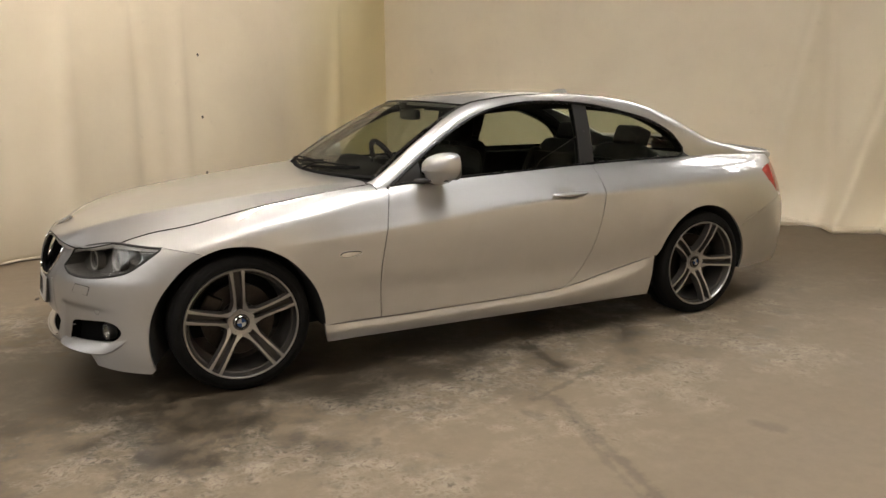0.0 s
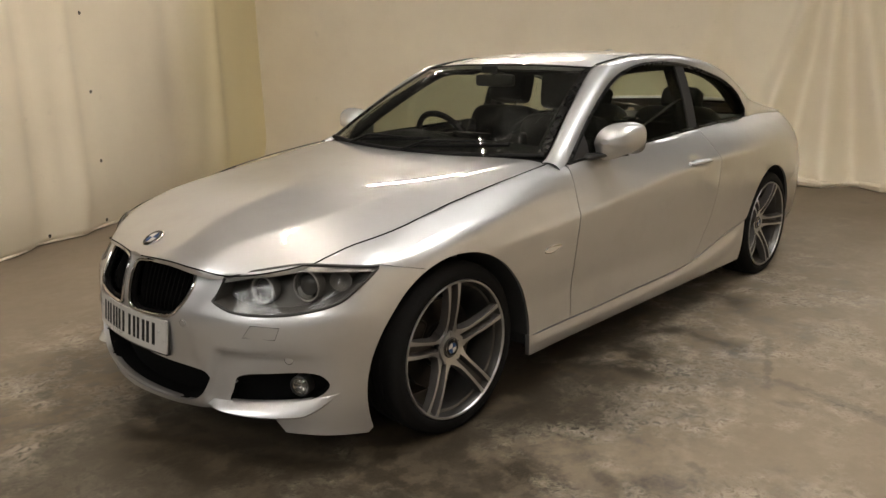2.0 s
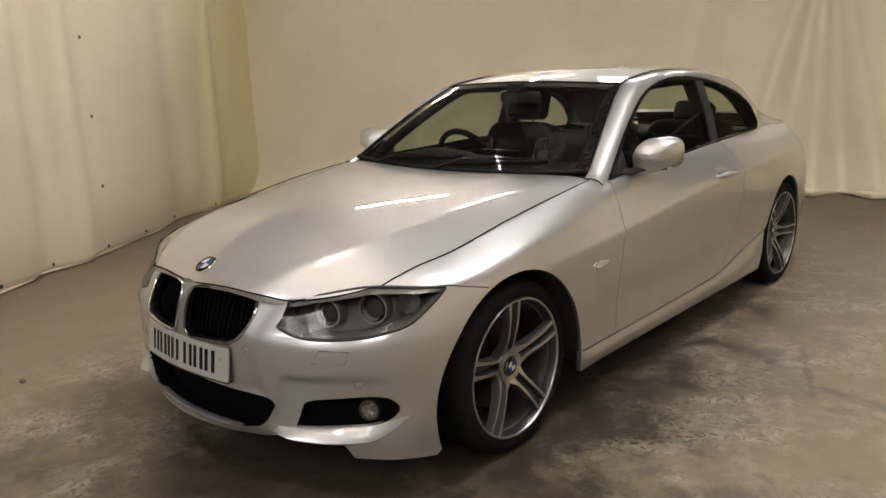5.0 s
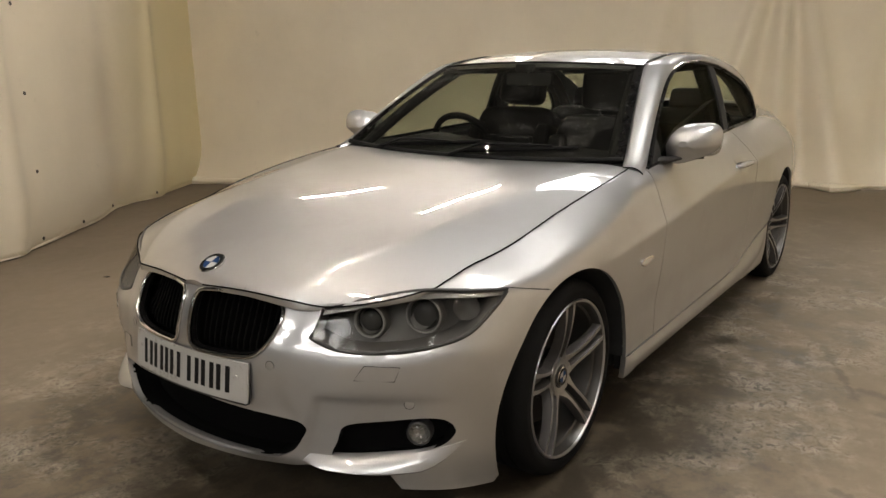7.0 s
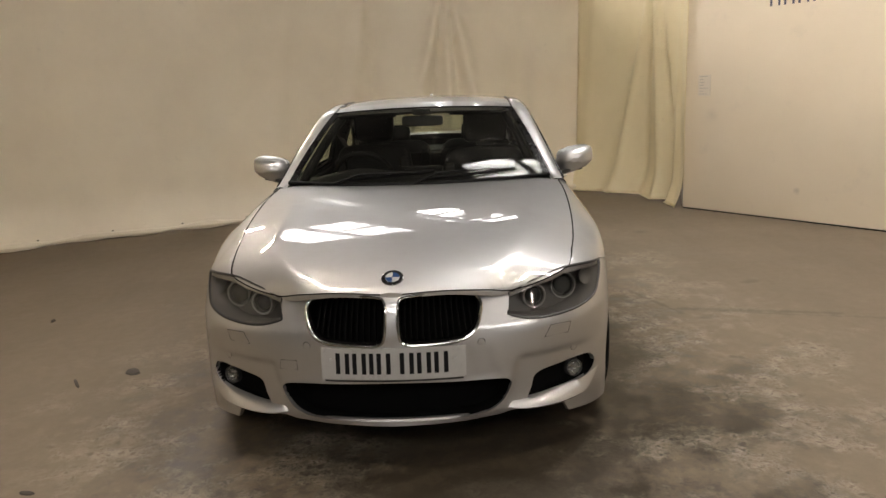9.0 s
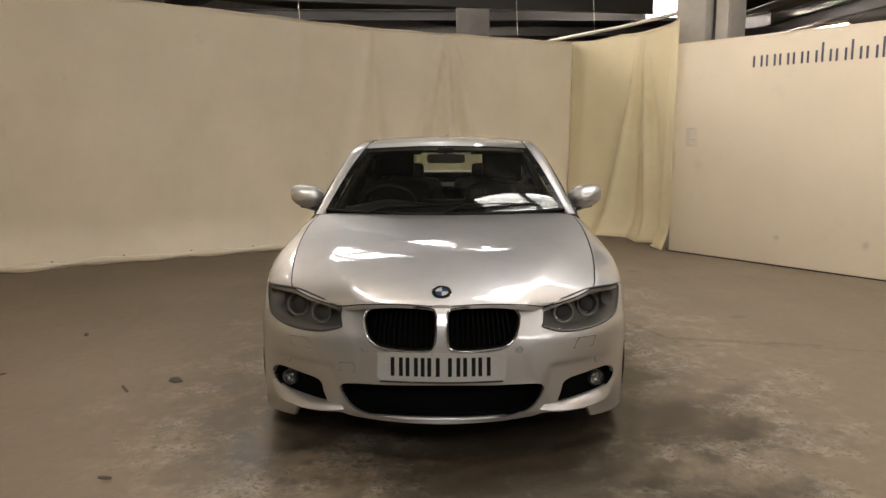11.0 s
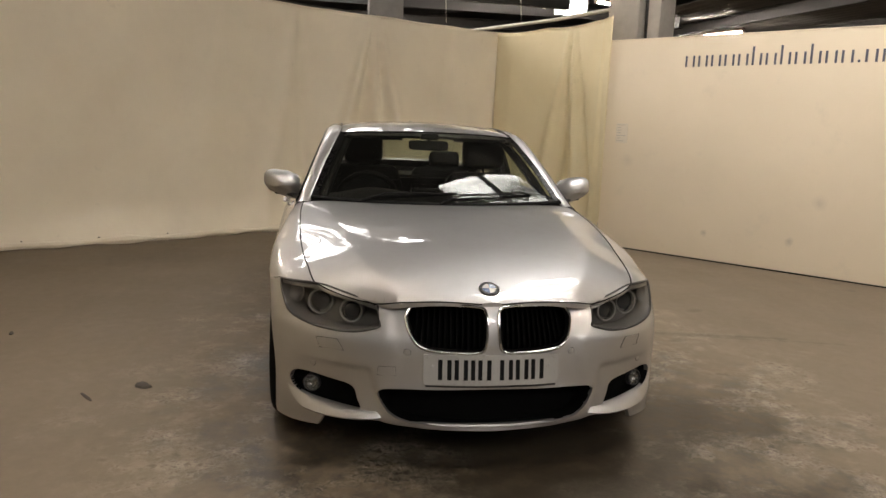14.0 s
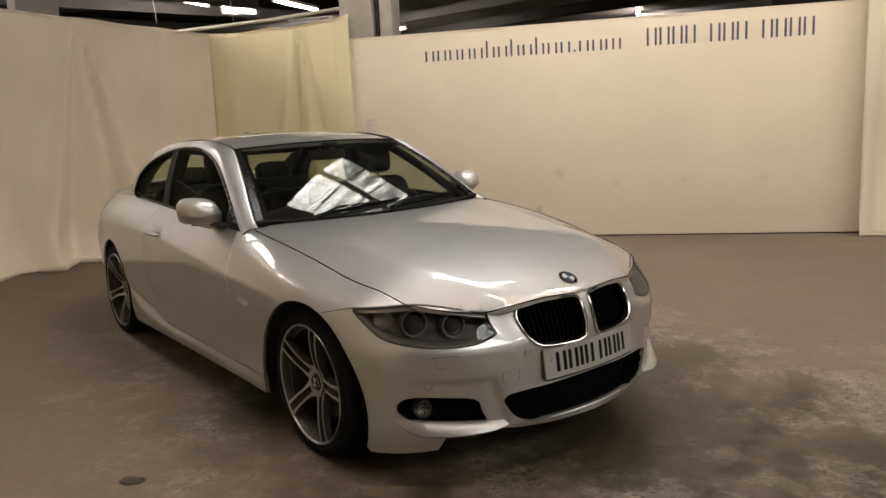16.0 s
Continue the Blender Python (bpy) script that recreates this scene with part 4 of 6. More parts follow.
LAMP = [(s_y(0.432), 0.568), (s_y(0.50), 0.549), (s_y(0.57), 0.543), (s_y(0.65), 0.546), (s_y(0.715), 0.556), (s_x(-0.455), 0.580), (s_x(-0.395), 0.618), (s_x(-0.340), 0.657), (s_x(-0.312), 0.679)]
LAMPTOP = [(s_x(-0.312), 0.679), (s_x(-0.42), 0.686), (s_y(0.735), 0.690), (s_y(0.68), 0.687), (s_y(0.60), 0.672), (s_y(0.52), 0.655), (s_y(0.455), 0.640)]
lamp = [tuple(p) for p in spline(LAMP, 5)] + [tuple(p) for p in spline(LAMPTOP, 5)[1:]]

# --- front bumper
top_edge = [(s_y(0.44), 0.644), (s_y(0.34), 0.664), (s_y(0.20), 0.671), (s_y(0.08), 0.669), (0.0, 0.664)]
low_edge = [(0.0, 0.190), (s_y(0.25), 0.193), (s_y(0.38), 0.202), (s_y(0.42), 0.212), (s_y(0.52), 0.208), (s_y(0.625), 0.202), (s_y(0.652), 0.152), (s_x(-0.50), 0.140), (s_x(-0.385), 0.132)]
side_edge = arch(0.0, -118, -23.2, 24)
side_edge = [p for p in side_edge if p[1] > 0.136]
outer = low_edge + side_edge + [(s_x(-0.16), 0.648), (s_x(-0.23), 0.664), (s_x(-0.312), 0.681)] + [tuple(p) for p in spline(LAMPTOP, 5)[1:]] + top_edge
bumper_outline = outer + flip(outer)[1:-1]
bumper = panel("front_bumper", bumper_outline, [kidney, flip(kidney), intake, fog, flip(fog), lamp, flip(lamp)], skin, (0.014, 0.011), PAINT, car, "silver sports bumper with deep lower intake", 0.018)
panel("radiator_backing", [(-s_y(0.50), 0.20), (s_y(0.50), 0.20), (s_y(0.46), 0.50), (s_y(0.36), 0.66), (-s_y(0.36), 0.66), (-s_y(0.46), 0.50)], [], skin, (0.05, 0.04), GRILLEBLACK, car, "black void behind the grilles", 0.01, 0.085)
n = len(intake)
part("intake_duct", mesh_from("intake_duct", [on_skin(a, b, 0.012) for a, b in intake] + [on_skin(a, b, 0.094) for a, b in intake], [(i, (i + 1) % n, n + (i + 1) % n, n + i) for i in range(n)]), GRILLEBLACK, bumper, "black duct behind the lower intake")
part("intake_sill", tube([on_skin(k * 0.04, 0.206, 0.02) for k in range(-8, 9)], 0.014, 8, False, None, 0.5), PAINT, bumper)

for sgn in (1, -1):
    k_out = kidney if sgn > 0 else flip(kidney)
    grille = part("kidney_grille", tube([on_skin(a, b, -0.003) for a, b in k_out], 0.0062, 10, True), CHROME, car, "chrome kidney grille surround with black slats")
    part("inner_frame", tube([on_skin(a, b, 0.012) for a, b in k_out], 0.010, 6, True), GRILLEBLACK, grille)
    pk = np.array(k_out)
    for j in range(12):
        y = sgn * (0.045 + 0.023 * j)
        s = sgn * s_y(abs(y))
        zz = [z for z in np.linspace(0.49, 0.67, 60) if inside(np.array([[s, z]]), pk)[0]]
        bm = bmesh.new()
        a, b = zz[0] + 0.004, zz[-1] - 0.004
        p = [on_skin(s, z, 0.034 + 0.004 * math.sin((z - a) / (b - a) * math.pi)) for z in np.linspace(a, b, 7)]
        for i in range(6):
            q = [p[i] + Vector((0, -0.003, 0)), p[i] + Vector((0, 0.003, 0)), p[i + 1] + Vector((0, 0.003, 0)), p[i + 1] + Vector((0, -0.003, 0))]
            w = [bm.verts.new(v) for v in q] + [bm.verts.new(v + Vector((0.03, 0, 0))) for v in q]
            for f in ((0, 1, 2, 3), (4, 5, 1, 0), (1, 5, 6, 2), (3, 2, 6, 7), (4, 0, 3, 7)):
                bm.faces.new([w[i2] for i2 in f])
        part("slat", bm, GRILLEBLACK, grille)

# --- badge
def roundel(m, r, parent, name="badge"):
    base = part(name, lathe([(r, -0.004), (r, 0.002), (r * 0.92, 0.004), (r * 0.72, 0.003)], 40), CHROME, parent, "round blue and white enamel badge with a black rim", m)
    part("badge_rim", lathe([(r * 0.93, 0.0035), (r * 0.9, 0.005), (r * 0.66, 0.005), (r * 0.64, 0.003)], 40), GLOSSBLACK, base)
    for q in range(4):
        bm = bmesh.new()
        arc = [bm.verts.new((r * 0.64 * math.cos(a), r * 0.64 * math.sin(a), 0.0046)) for a in (math.pi / 2 * (q + j / 8) for j in range(9))]
        bm.faces.new([bm.verts.new((0, 0, 0.0052))] + arc)
        part("enamel", bm, BLUE if q % 2 else WHITE, base)
    return base


def foot(x, y):
    """The outline's arc length whose inward normal runs through (x, y)."""
    k = np.argmin((dense[:, 0] - x) ** 2 + (dense[:, 1] - y) ** 2)
    return float(ARC[k])


def level(s, x, y):
    """The height at which the skin stands this far in from the outline."""
    j = int(round(s / HALF * (len(SG) - 1)))
    k = np.argmin((dense[:, 0] - x) ** 2 + (dense[:, 1] - y) ** 2)
    d = math.hypot(dense[k, 0] - x, dense[k, 1] - y)
    return float(np.interp(d, np.maximum.accumulate(NET[j][180:]), ZS[180:]))


# --- bonnet
SEAM = [(-0.735, 0.02, 0.667), (-0.712, 0.20, 0.672), (-0.684, 0.345, 0.663), (-0.625, 0.447, 0.646), (-0.483, 0.652, 0.690), (-0.30, 0.700, 0.738), (-0.10, 0.728, 0.785), (0.10, 0.742, 0.820), (0.30, 0.750, 0.848), (0.50, 0.752, 0.872), (0.66, 0.745, 0.893), (0.76, 0.735, 0.905)]
seam = spline(SEAM, 8)
for p in seam:
    if p[0] > -0.483:
        p[2] = level(foot(p[0], p[1]), p[0], p[1])
soft = np.convolve(np.pad(seam[:, 2], 3, "edge"), np.ones(7) / 7, "valid")
seam[seam[:, 0] > -0.44, 2] = soft[seam[:, 0] > -0.44]
ye, ze = (lambda x: np.interp(x, seam[:, 0], seam[:, 1])), (lambda x: np.interp(x, seam[:, 0], seam[:, 2]))
zc_raw = pchip([-0.745, -0.72, -0.69, -0.653, -0.55, -0.40, -0.20, 0.0, 0.2, 0.4, 0.64, 0.78], [0.6685, 0.683, 0.698, 0.7135, 0.7515, 0.790, 0.8235, 0.848, 0.869, 0.888, 0.908, 0.915])
LONG = np.linspace(-0.80, 0.82, 406)
ZC, YE, ZE = (soften(f(LONG), 9.0) for f in (zc_raw, ye, ze))
nose = ease((LONG + 0.74) / 0.14)
ZC, YE, ZE = (soft_line * nose + f(LONG) * (1 - nose) for soft_line, f in ((ZC, zc_raw), (YE, ye), (ZE, ze)))
CREASE_LINE = soften(pchip([-0.80, -0.66, -0.50, -0.28, 0.0, 0.25, 0.5, 0.82], [0.27, 0.350, 0.440, 0.518, 0.550, 0.580, 0.630, 0.71])(LONG), 14.0)


def zc(x):
    return np.interp(x, LONG, ZC)


def crease(x):
    return np.interp(x, LONG, CREASE_LINE)


def bonnet_skin(x, y, inward):
    """A broad raised middle, bounded by two diverging creases, with falling flanks outside them."""
    w, e, a = np.interp(x, LONG, YE), np.interp(x, LONG, ZE), np.abs(y)
    c = np.minimum(crease(x), w * 0.88)
    drop = zc(x) - e
    b = 0.76 * ease((x + 0.76) / 0.18)
    over = a - c
    flank = 0.5 * (over + np.sqrt(over * over + 0.009 ** 2)) / np.maximum(w - c, 0.03)
    fall = (1 - b) * np.clip(a / w, 0, 1.2) ** 2.0 + b * flank
    return np.stack([x, y, zc(x) - drop * fall - inward], 1)


edge = [(x, y - 0.007) for x, y, z in seam if x < 0.66 and y > 0.03]
back_edge = [(0.665 - 0.05 * (1 - (y / 0.74) ** 2), y) for y in np.linspace(0.738, -0.738, 25)]
bonnet_outline = edge + back_edge + [(x, -y) for x, y in edge[::-1]]
bonnet = panel("bonnet", bonnet_outline, [], bonnet_skin, (0.02, 0.016), PAINT, car, "silver bonnet with two diverging creases", 0.016)
for sgn in (1, -1):
    part("shut_line", tube([(x, sgn * (y - 0.0035), z + 0.0006) for x, y, z in seam if x < 0.67 and y > 0.03], 0.0024, 6), GRILLEBLACK, bonnet)
nrm = Vector((-0.48, 0, 0.877))
q = nrm.to_track_quat("Z", "Y").to_matrix().to_4x4()
roundel(Matrix.Translation((-0.665, 0, float(zc(-0.665)) + 0.004)) @ q @ Matrix.Rotation(radians(90), 4, "Z"), 0.041, bonnet)

# --- wings, doors, quarters, sills
def door_front(z):
    return 0.665 + 0.085 * max(0.0, (z - 0.45) / 0.43) ** 1.5


BELT = pchip([0.60, 0.739, 1.0, 1.5, 1.935, 2.3, 2.7, 3.0, 3.4, 3.75], [0.870, 0.883, 0.897, 0.918, 0.934, 0.941, 0.945, 0.948, 0.940, 0.93])
SILL = pchip([0.38, 0.64, 1.2, 1.65, 1.80, 2.0, 2.36], [0.264, 0.264, 0.270, 0.280, 0.298, 0.338, 0.405])
G = 0.0022
wing_top = []
for x, y, z in seam[::2]:
    if -0.49 < x < 0.72:
        s = foot(x, y)
        wing_top.append((s, z - 0.001))
door_seam = [(s_x(door_front(z)), z) for z in np.linspace(0.868, 0.267, 24)]
rear_seam = [(s_x(x), z) for x, z in spline([(2.005, 0.932), (2.0, 0.86), (1.985, 0.74), (1.955, 0.60), (1.90, 0.46), (1.815, 0.348), (1.725, 0.2845)], 5)]
arch_f_top = arch(0.0, -23.2, 97, 30)
wing = [(s_x(-0.312) + 0.004, 0.684), (s_x(-0.16), 0.651)] + arch_f_top + [(s_x(0.42), 0.266)] + [(a - G, b) for a, b in door_seam[::-1]] + [(s_x(0.73), 0.90)] + wing_top[::-1]
wing = [p for i, p in enumerate(wing) if i == 0 or math.hypot(p[0] - wing[i - 1][0], p[1] - wing[i - 1][1]) > 0.003]
door = [(a + G, b) for a, b in door_seam] + [(s_x(x), SILL(x) + G) for x in np.linspace(0.72, 1.72, 14)] + [(a - G, b) for a, b in rear_seam[::-1]] + [(s_x(x), float(BELT(x))) for x in np.linspace(1.98, 0.76, 20)]
arch_r = arch(AXLE, -108, 60, 40)
quarter = [(a + G, b) for a, b in rear_seam] + [(s_x(x), float(SILL(x)) + G) for x in np.linspace(1.78, 2.385, 10)] + [p for p in arch_r if p[1] > 0.43] + [(s_x(3.12), 0.545), (s_x(3.28), 0.60), (s_x(3.44), 0.655), (s_x(3.56), 0.683)] + [(s_x(3.50), 0.70), (s_x(3.40), 0.78), (s_x(3.36), 0.845), (s_x(3.44), 0.868), (s_x(3.60), 0.880), (s_y(0), 0)][:-1]
quarter += [(s_x(3.62), 0.93)] + [(s_x(x), float(BELT(x))) for x in np.linspace(3.5, 2.04, 26)]
sill = [(s_x(0.395), 0.180), (s_x(0.385), 0.22), (s_x(0.380), 0.270)] + [(s_x(x), float(SILL(x)) - G) for x in np.linspace(0.42, 2.36, 30)] + [(s_x(2.352), 0.30), (s_x(2.33), 0.180)]
rbump = [(s_x(3.165), 0.235)] + [p for p in arch(AXLE, 101, 60, 12)] + [(s_x(3.12), 0.541), (s_x(3.28), 0.596), (s_x(3.44), 0.651), (s_x(3.60), 0.690), (s_x(3.74), 0.66), (s_x(3.80), 0.62), (HALF, 0.62), (HALF, 0.24)]
tail = [(s_x(3.365), 0.843), (s_x(3.405), 0.781), (s_x(3.50), 0.703), (s_x(3.62), 0.694), (s_x(3.735), 0.70), (s_x(3.765), 0.80), (s_x(3.74), 0.855), (s_x(3.60), 0.876), (s_x(3.44), 0.864)]
tail = [tuple(p) for p in spline(tail, 3, True)]
STEP = (0.020, 0.006)
RIDGE = pchip([0.38, 0.64, 1.2, 1.6, 1.9, 2.15, 2.36], [0.228, 0.228, 0.234, 0.244, 0.264, 0.305, 0.380])


def sill_skin(s, z, inward):
    """The skirt swells outwards below its top joint to a soft ridge, then tucks in."""
    x = np.interp(np.abs(s), ARC, dense[:, 0])
    top, ridge = SILL(x), RIDGE(x)
    swell = 0.012 * ease((top - z) / (top - ridge + 0.004)) - 0.008 * ease((ridge - 0.008 - z) / 0.07)
    return skin(s, z, inward - swell * ease((x - 0.36) / 0.12) * ease((2.40 - x) / 0.25))


for sgn in (1, -1):
    o = (lambda a: a) if sgn > 0 else flip
    panel("wing", o(wing), [], skin, STEP, PAINT, car, "", 0.014)
    dr = panel("door", o(door), [], skin, STEP, PAINT, car, "", 0.014)
    panel("quarter_panel", o(quarter), [], skin, STEP, PAINT, car, "", 0.014)
    panel("side_skirt", o(sill), [], sill_skin, STEP, PAINT, car, "", 0.02, -0.004)
    panel("rear_bumper", o(rbump), [], skin, (0.02, 0.014), PAINT, car, "", 0.016)
    panel("tail_lamp", o(tail), [], skin, (0.02, 0.012), RED, car, "red tail lamp lens", 0.02, 0.001)
    # inner shell, so that joints and wheel wells read dark
    shell = [(s_x(-0.44), 0.20), (s_x(-0.385), 0.17)] + [p for p in arch(0, -112, 97, 30)] + [(s_x(0.42), 0.20), (s_x(2.33), 0.20)] + [p for p in arch(AXLE, -100, 100, 40)] + [(s_x(3.2), 0.25), (HALF, 0.25), (HALF, 0.90), (s_x(3.3), 0.90), (s_x(2.0), 0.90), (s_x(0.75), 0.84), (s_x(0.1), 0.78), (s_x(-0.2), 0.70), (s_x(-0.30), 0.64), (s_x(-0.38), 0.56), (s_x(-0.43), 0.50)]
    panel("inner_shell", o(shell), [], skin, (0.06, 0.05), DARK, car, "", 0.02, 0.026)
    # arch lips
    for cx, a0, a1, deep in ((0.0, -112, 97, 0.26), (AXLE, -104, 101, 0.30)):
        rows = [[on_skin(sgn * a, b, dd) for a, b in arch(cx, a0, a1, 36)] for dd in (0.012, 0.03, deep)]
        vs = [v for r in rows for v in r]
        n = len(rows[0])
        part("arch_liner", mesh_from("arch_liner", vs, [(j * n + i, j * n + i + 1, (j + 1) * n + i + 1, (j + 1) * n + i) for j in range(2) for i in range(n - 1)]), DARK, car)
    # door handle
    hp = [on_skin(sgn * s_x(x), 0.800 + 0.010 * (x - 1.7), 0.004 - 0.036 * max(0.0, math.sin((x - 1.642) / 0.225 * math.pi)) ** 0.45) for x in np.linspace(1.647, 1.862, 17)]
    part("door_handle", tube(hp, [0.0115 + 0.0095 * math.sin((i + 0.5) / 17 * math.pi) for i in range(17)], 12, False, None, 0.62), PAINT, dr, "silver pull handle over a shallow dish")
    # shade in the dish behind the handle, laid in as a black strip
    part("handle_shade_strip", tube([on_skin(sgn * s_x(x), 0.803, 0.004) for x in np.linspace(1.690, 1.830, 9)], [0.003, 0.009, 0.012, 0.013, 0.013, 0.013, 0.012, 0.009, 0.003], 8, False, None, 0.35), BLACK, dr, "black strip standing for the shade in the finger recess behind the handle")
    # side repeater
    rep = spline([(s_x(0.462), 0.590), (s_x(0.50), 0.581), (s_x(0.548), 0.590), (s_x(0.565), 0.598), (s_x(0.52), 0.604), (s_x(0.475), 0.601)], 4, True)
    rp = panel("side_repeater", o([tuple(p) for p in rep]), [], skin, (0.012, 0.008), AMBER, car, "clear side indicator lens in a silver rim", 0.008, -0.005)
    part("repeater_rim", tube([on_skin(sgn * a, b, -0.002) for a, b in rep], 0.0035, 6, True), CHROME, rp)

# rear panel of the boot and number recess
panel("boot_face", [(s_x(3.75), 0.70), (HALF, 0.63), (HALF, 0.94), (s_x(3.66), 0.93)], [], skin, (0.02, 0.02), PAINT, car)
panel("boot_face", flip([(s_x(3.75), 0.70), (HALF, 0.63), (HALF, 0.94), (s_x(3.66), 0.93)]), [], skin, (0.02, 0.02), PAINT, car)

# --- roof frame: lines along the side windows and along the screens
def bl(x):
    return tuple(on_skin(s_x(x), float(BELT(x))))


C1 = [(0.688, 0.788, 0.871), (0.739, 0.778, 0.884), (1.02, 0.705, 1.070), (1.285, 0.646, 1.212), (1.46, 0.625, 1.262), (1.65, 0.612, 1.285), (1.98, 0.610, 1.277), (2.26, 0.625, 1.231), (2.49, 0.640, 1.172), (2.665, 0.655, 1.080), (2.735, 0.667, 0.995), bl(2.86), bl(3.15), bl(3.5), bl(3.66)]
C3 = [(0.655, 0.722, 0.898), (0.715, 0.708, 0.922), (1.0, 0.622, 1.108), (1.281, 0.541, 1.262), (1.46, 0.530, 1.296), (1.65, 0.525, 1.314), (1.98, 0.525, 1.318), (2.26, 0.530, 1.297), (2.49, 0.535, 1.254), (2.72, 0.545, 1.178), (2.90, 0.553, 1.104), (3.04, 0.560, 1.042), (3.29, 0.560, 0.988), (3.55, 0.525, 0.951), (3.70, 0.475, 0.937)]
PER = 10
c1, c3 = spline(C1, PER), spline(C3, PER)


def strip_point(i, u, inward=0.0):
    a, b = c1[i], c3[i]
    dz = b[2] - a[2]
    c = np.array([(a[0] + b[0]) / 2, a[1] - 0.18 * abs(dz) - 0.008, b[2] + 0.1 * abs(dz) + 0.004])
    p = (1 - u) ** 2 * a + 2 * u * (1 - u) * c + u * u * b
    return p - np.array([0, 0.6, 0.8]) * inward


for sgn in (1, -1):
    nu = 9
    vs, fs = [], []
    n = len(c1)
    for i in range(n):
        vs += [strip_point(i, k / nu) * (1, sgn, 1) for k in range(nu + 1)]
        vs += [strip_point(i, 1, 0.014) * (1, sgn, 1), strip_point(i, 0, 0.014) * (1, sgn, 1)]
    w = nu + 3
    ring = list(range(nu + 1)) + [nu + 1, nu + 2]
    for i in range(n - 1):
        for k in range(w):
            a, b = i * w + k, i * w + (k + 1) % w
            quad = (a, a + w, b + w, b)
            fs.append(quad if sgn > 0 else quad[::-1])
    frame_side = part("roof_frame", mesh_from("roof_frame", vs, fs, True, 50), PAINT, car)
    part("pillar_joint", tube([strip_point(0, k / nu) * (1, sgn, 1) for k in range(nu + 1)], 0.0021, 6), GRILLEBLACK, frame_side)


def rail_at(x):
    return np.array([np.interp(x, c3[:, 0], c3[:, k]) for k in range(3)])


def patch(name, bottom, top, bulge, n, m, material, parent, label="", thick=0.005, slack=0.0):
    """A screen or panel stretched between two edge curves, bowed out along its normal. Curves give (x, y, z) for u in -1..1."""
    us, vs2 = np.linspace(-1, 1, n), np.linspace(0, 1, m)
    rows = []
    for v in vs2:
        for u in us:
            a, b = np.array(bottom(u)), np.array(top(u))
            p = a + (b - a) * v
            p = p + np.array(bulge) * 4 * v * (1 - v) * (1 - 0.3 * u * u)
            rows.append(p)
    fs = [(j * n + i, j * n + i + 1, (j + 1) * n + i + 1, (j + 1) * n + i) for j in range(m - 1) for i in range(n - 1)]
    bm = bmesh.new()
    bv = [bm.verts.new(p) for p in rows]
    for f in fs:
        bm.faces.new([bv[k] for k in f])
    bmesh.ops.recalc_face_normals(bm, faces=bm.faces)
    if thick:
        bm.normal_update()
        if sum(f.normal.z for f in bm.faces) < 0:
            bmesh.ops.reverse_faces(bm, faces=bm.faces)
        bmesh.ops.solidify(bm, geom=list(bm.faces), thickness=thick)
    me = bpy.data.meshes.new(name)
    bm.to_mesh(me)
    bm.free()
    me.polygons.foreach_set("use_smooth", [True] * len(me.polygons))
    me.set_sharp_from_angle(angle=radians(40))
    return part(name, me, material, parent, label)


def ws_low(u):
    return (0.708 - 0.13 * (1 - u * u), 0.700 * u, 0.918 - 0.014 * (1 - u * u))


def ws_top(u):
    return (1.283 - 0.115 * (1 - u * u), 0.536 * u, 1.262 + 0.020 * (1 - u * u))


def rg_top(u):
    return (2.47 - 0.06 * (1 - u * u), 0.528 * u, 1.256 + 0.046 * (1 - u * u))


def rg_low(u):
    return (3.06 + 0.11 * (1 - u * u), 0.555 * u, 1.034 + 0.012 * (1 - u * u))


screen = patch("windscreen", ws_low, ws_top, (-0.010, 0, 0.022), 41, 17, SCREEN, car, "clear laminated windscreen")
rear_screen = patch("rear_window", rg_low, rg_top, (0.008, 0, 0.018), 31, 13, GLASS, car, "lightly tinted rear window")
for ob in (screen, rear_screen):
    ob.visible_shadow = False


def roof_row(v):
    def row(u):
        a, b = np.array(ws_top(u)), np.array(rg_top(u))
        x = a[0] + (b[0] - a[0]) * v
        e = rail_at(a[0] + (b[0] - a[0]) * v if abs(u) > 0.999 else x)
        crown = 0.030 * math.sin(math.pi * min(1, max(0, 0.18 + v * 0.70))) ** 0.8
        zr = np.interp(v, [0, 0.12, 0.3, 0.5, 0.7, 0.88, 1], [1.262, 1.289, 1.311, 1.319, 1.312, 1.290, 1.256])
        return np.array([x, (0.536 + (0.520 - 0.536) * math.sin(math.pi * v)) * u, zr + crown * (1 - u * u) ** 0.8])
    return row


n, m = 37, 40
rows = np.array([[roof_row(v)(u) for u in np.linspace(-1, 1, n)] for v in np.linspace(0, 1, m)])
bm = bmesh.new()
bv = [[bm.verts.new(p) for p in r] for r in rows]
for j in range(m - 1):
    for i in range(n - 1):
        bm.faces.new((bv[j][i], bv[j + 1][i], bv[j + 1][i + 1], bv[j][i + 1]))
bmesh.ops.recalc_face_normals(bm, faces=bm.faces)
if sum(f.normal.z for f in bm.faces) < 0:
    bmesh.ops.reverse_faces(bm, faces=bm.faces)
bmesh.ops.solidify(bm, geom=list(bm.faces), thickness=0.02)
me = bpy.data.meshes.new("roof")
bm.to_mesh(me)
bm.free()
me.polygons.foreach_set("use_smooth", [True] * len(me.polygons))
me.set_sharp_from_angle(angle=radians(40))
roof = part("roof", me, PAINT, car, "silver roof with dark ditch trims")
for sgn in (1, -1):
    part("ditch_trim", tube([rail_at(x) * (1, sgn, 1) + np.array([0, -0.004 * sgn, 0.001]) for x in np.linspace(1.29, 2.46, 30)], 0.0055, 6), GLOSSBLACK, roof)
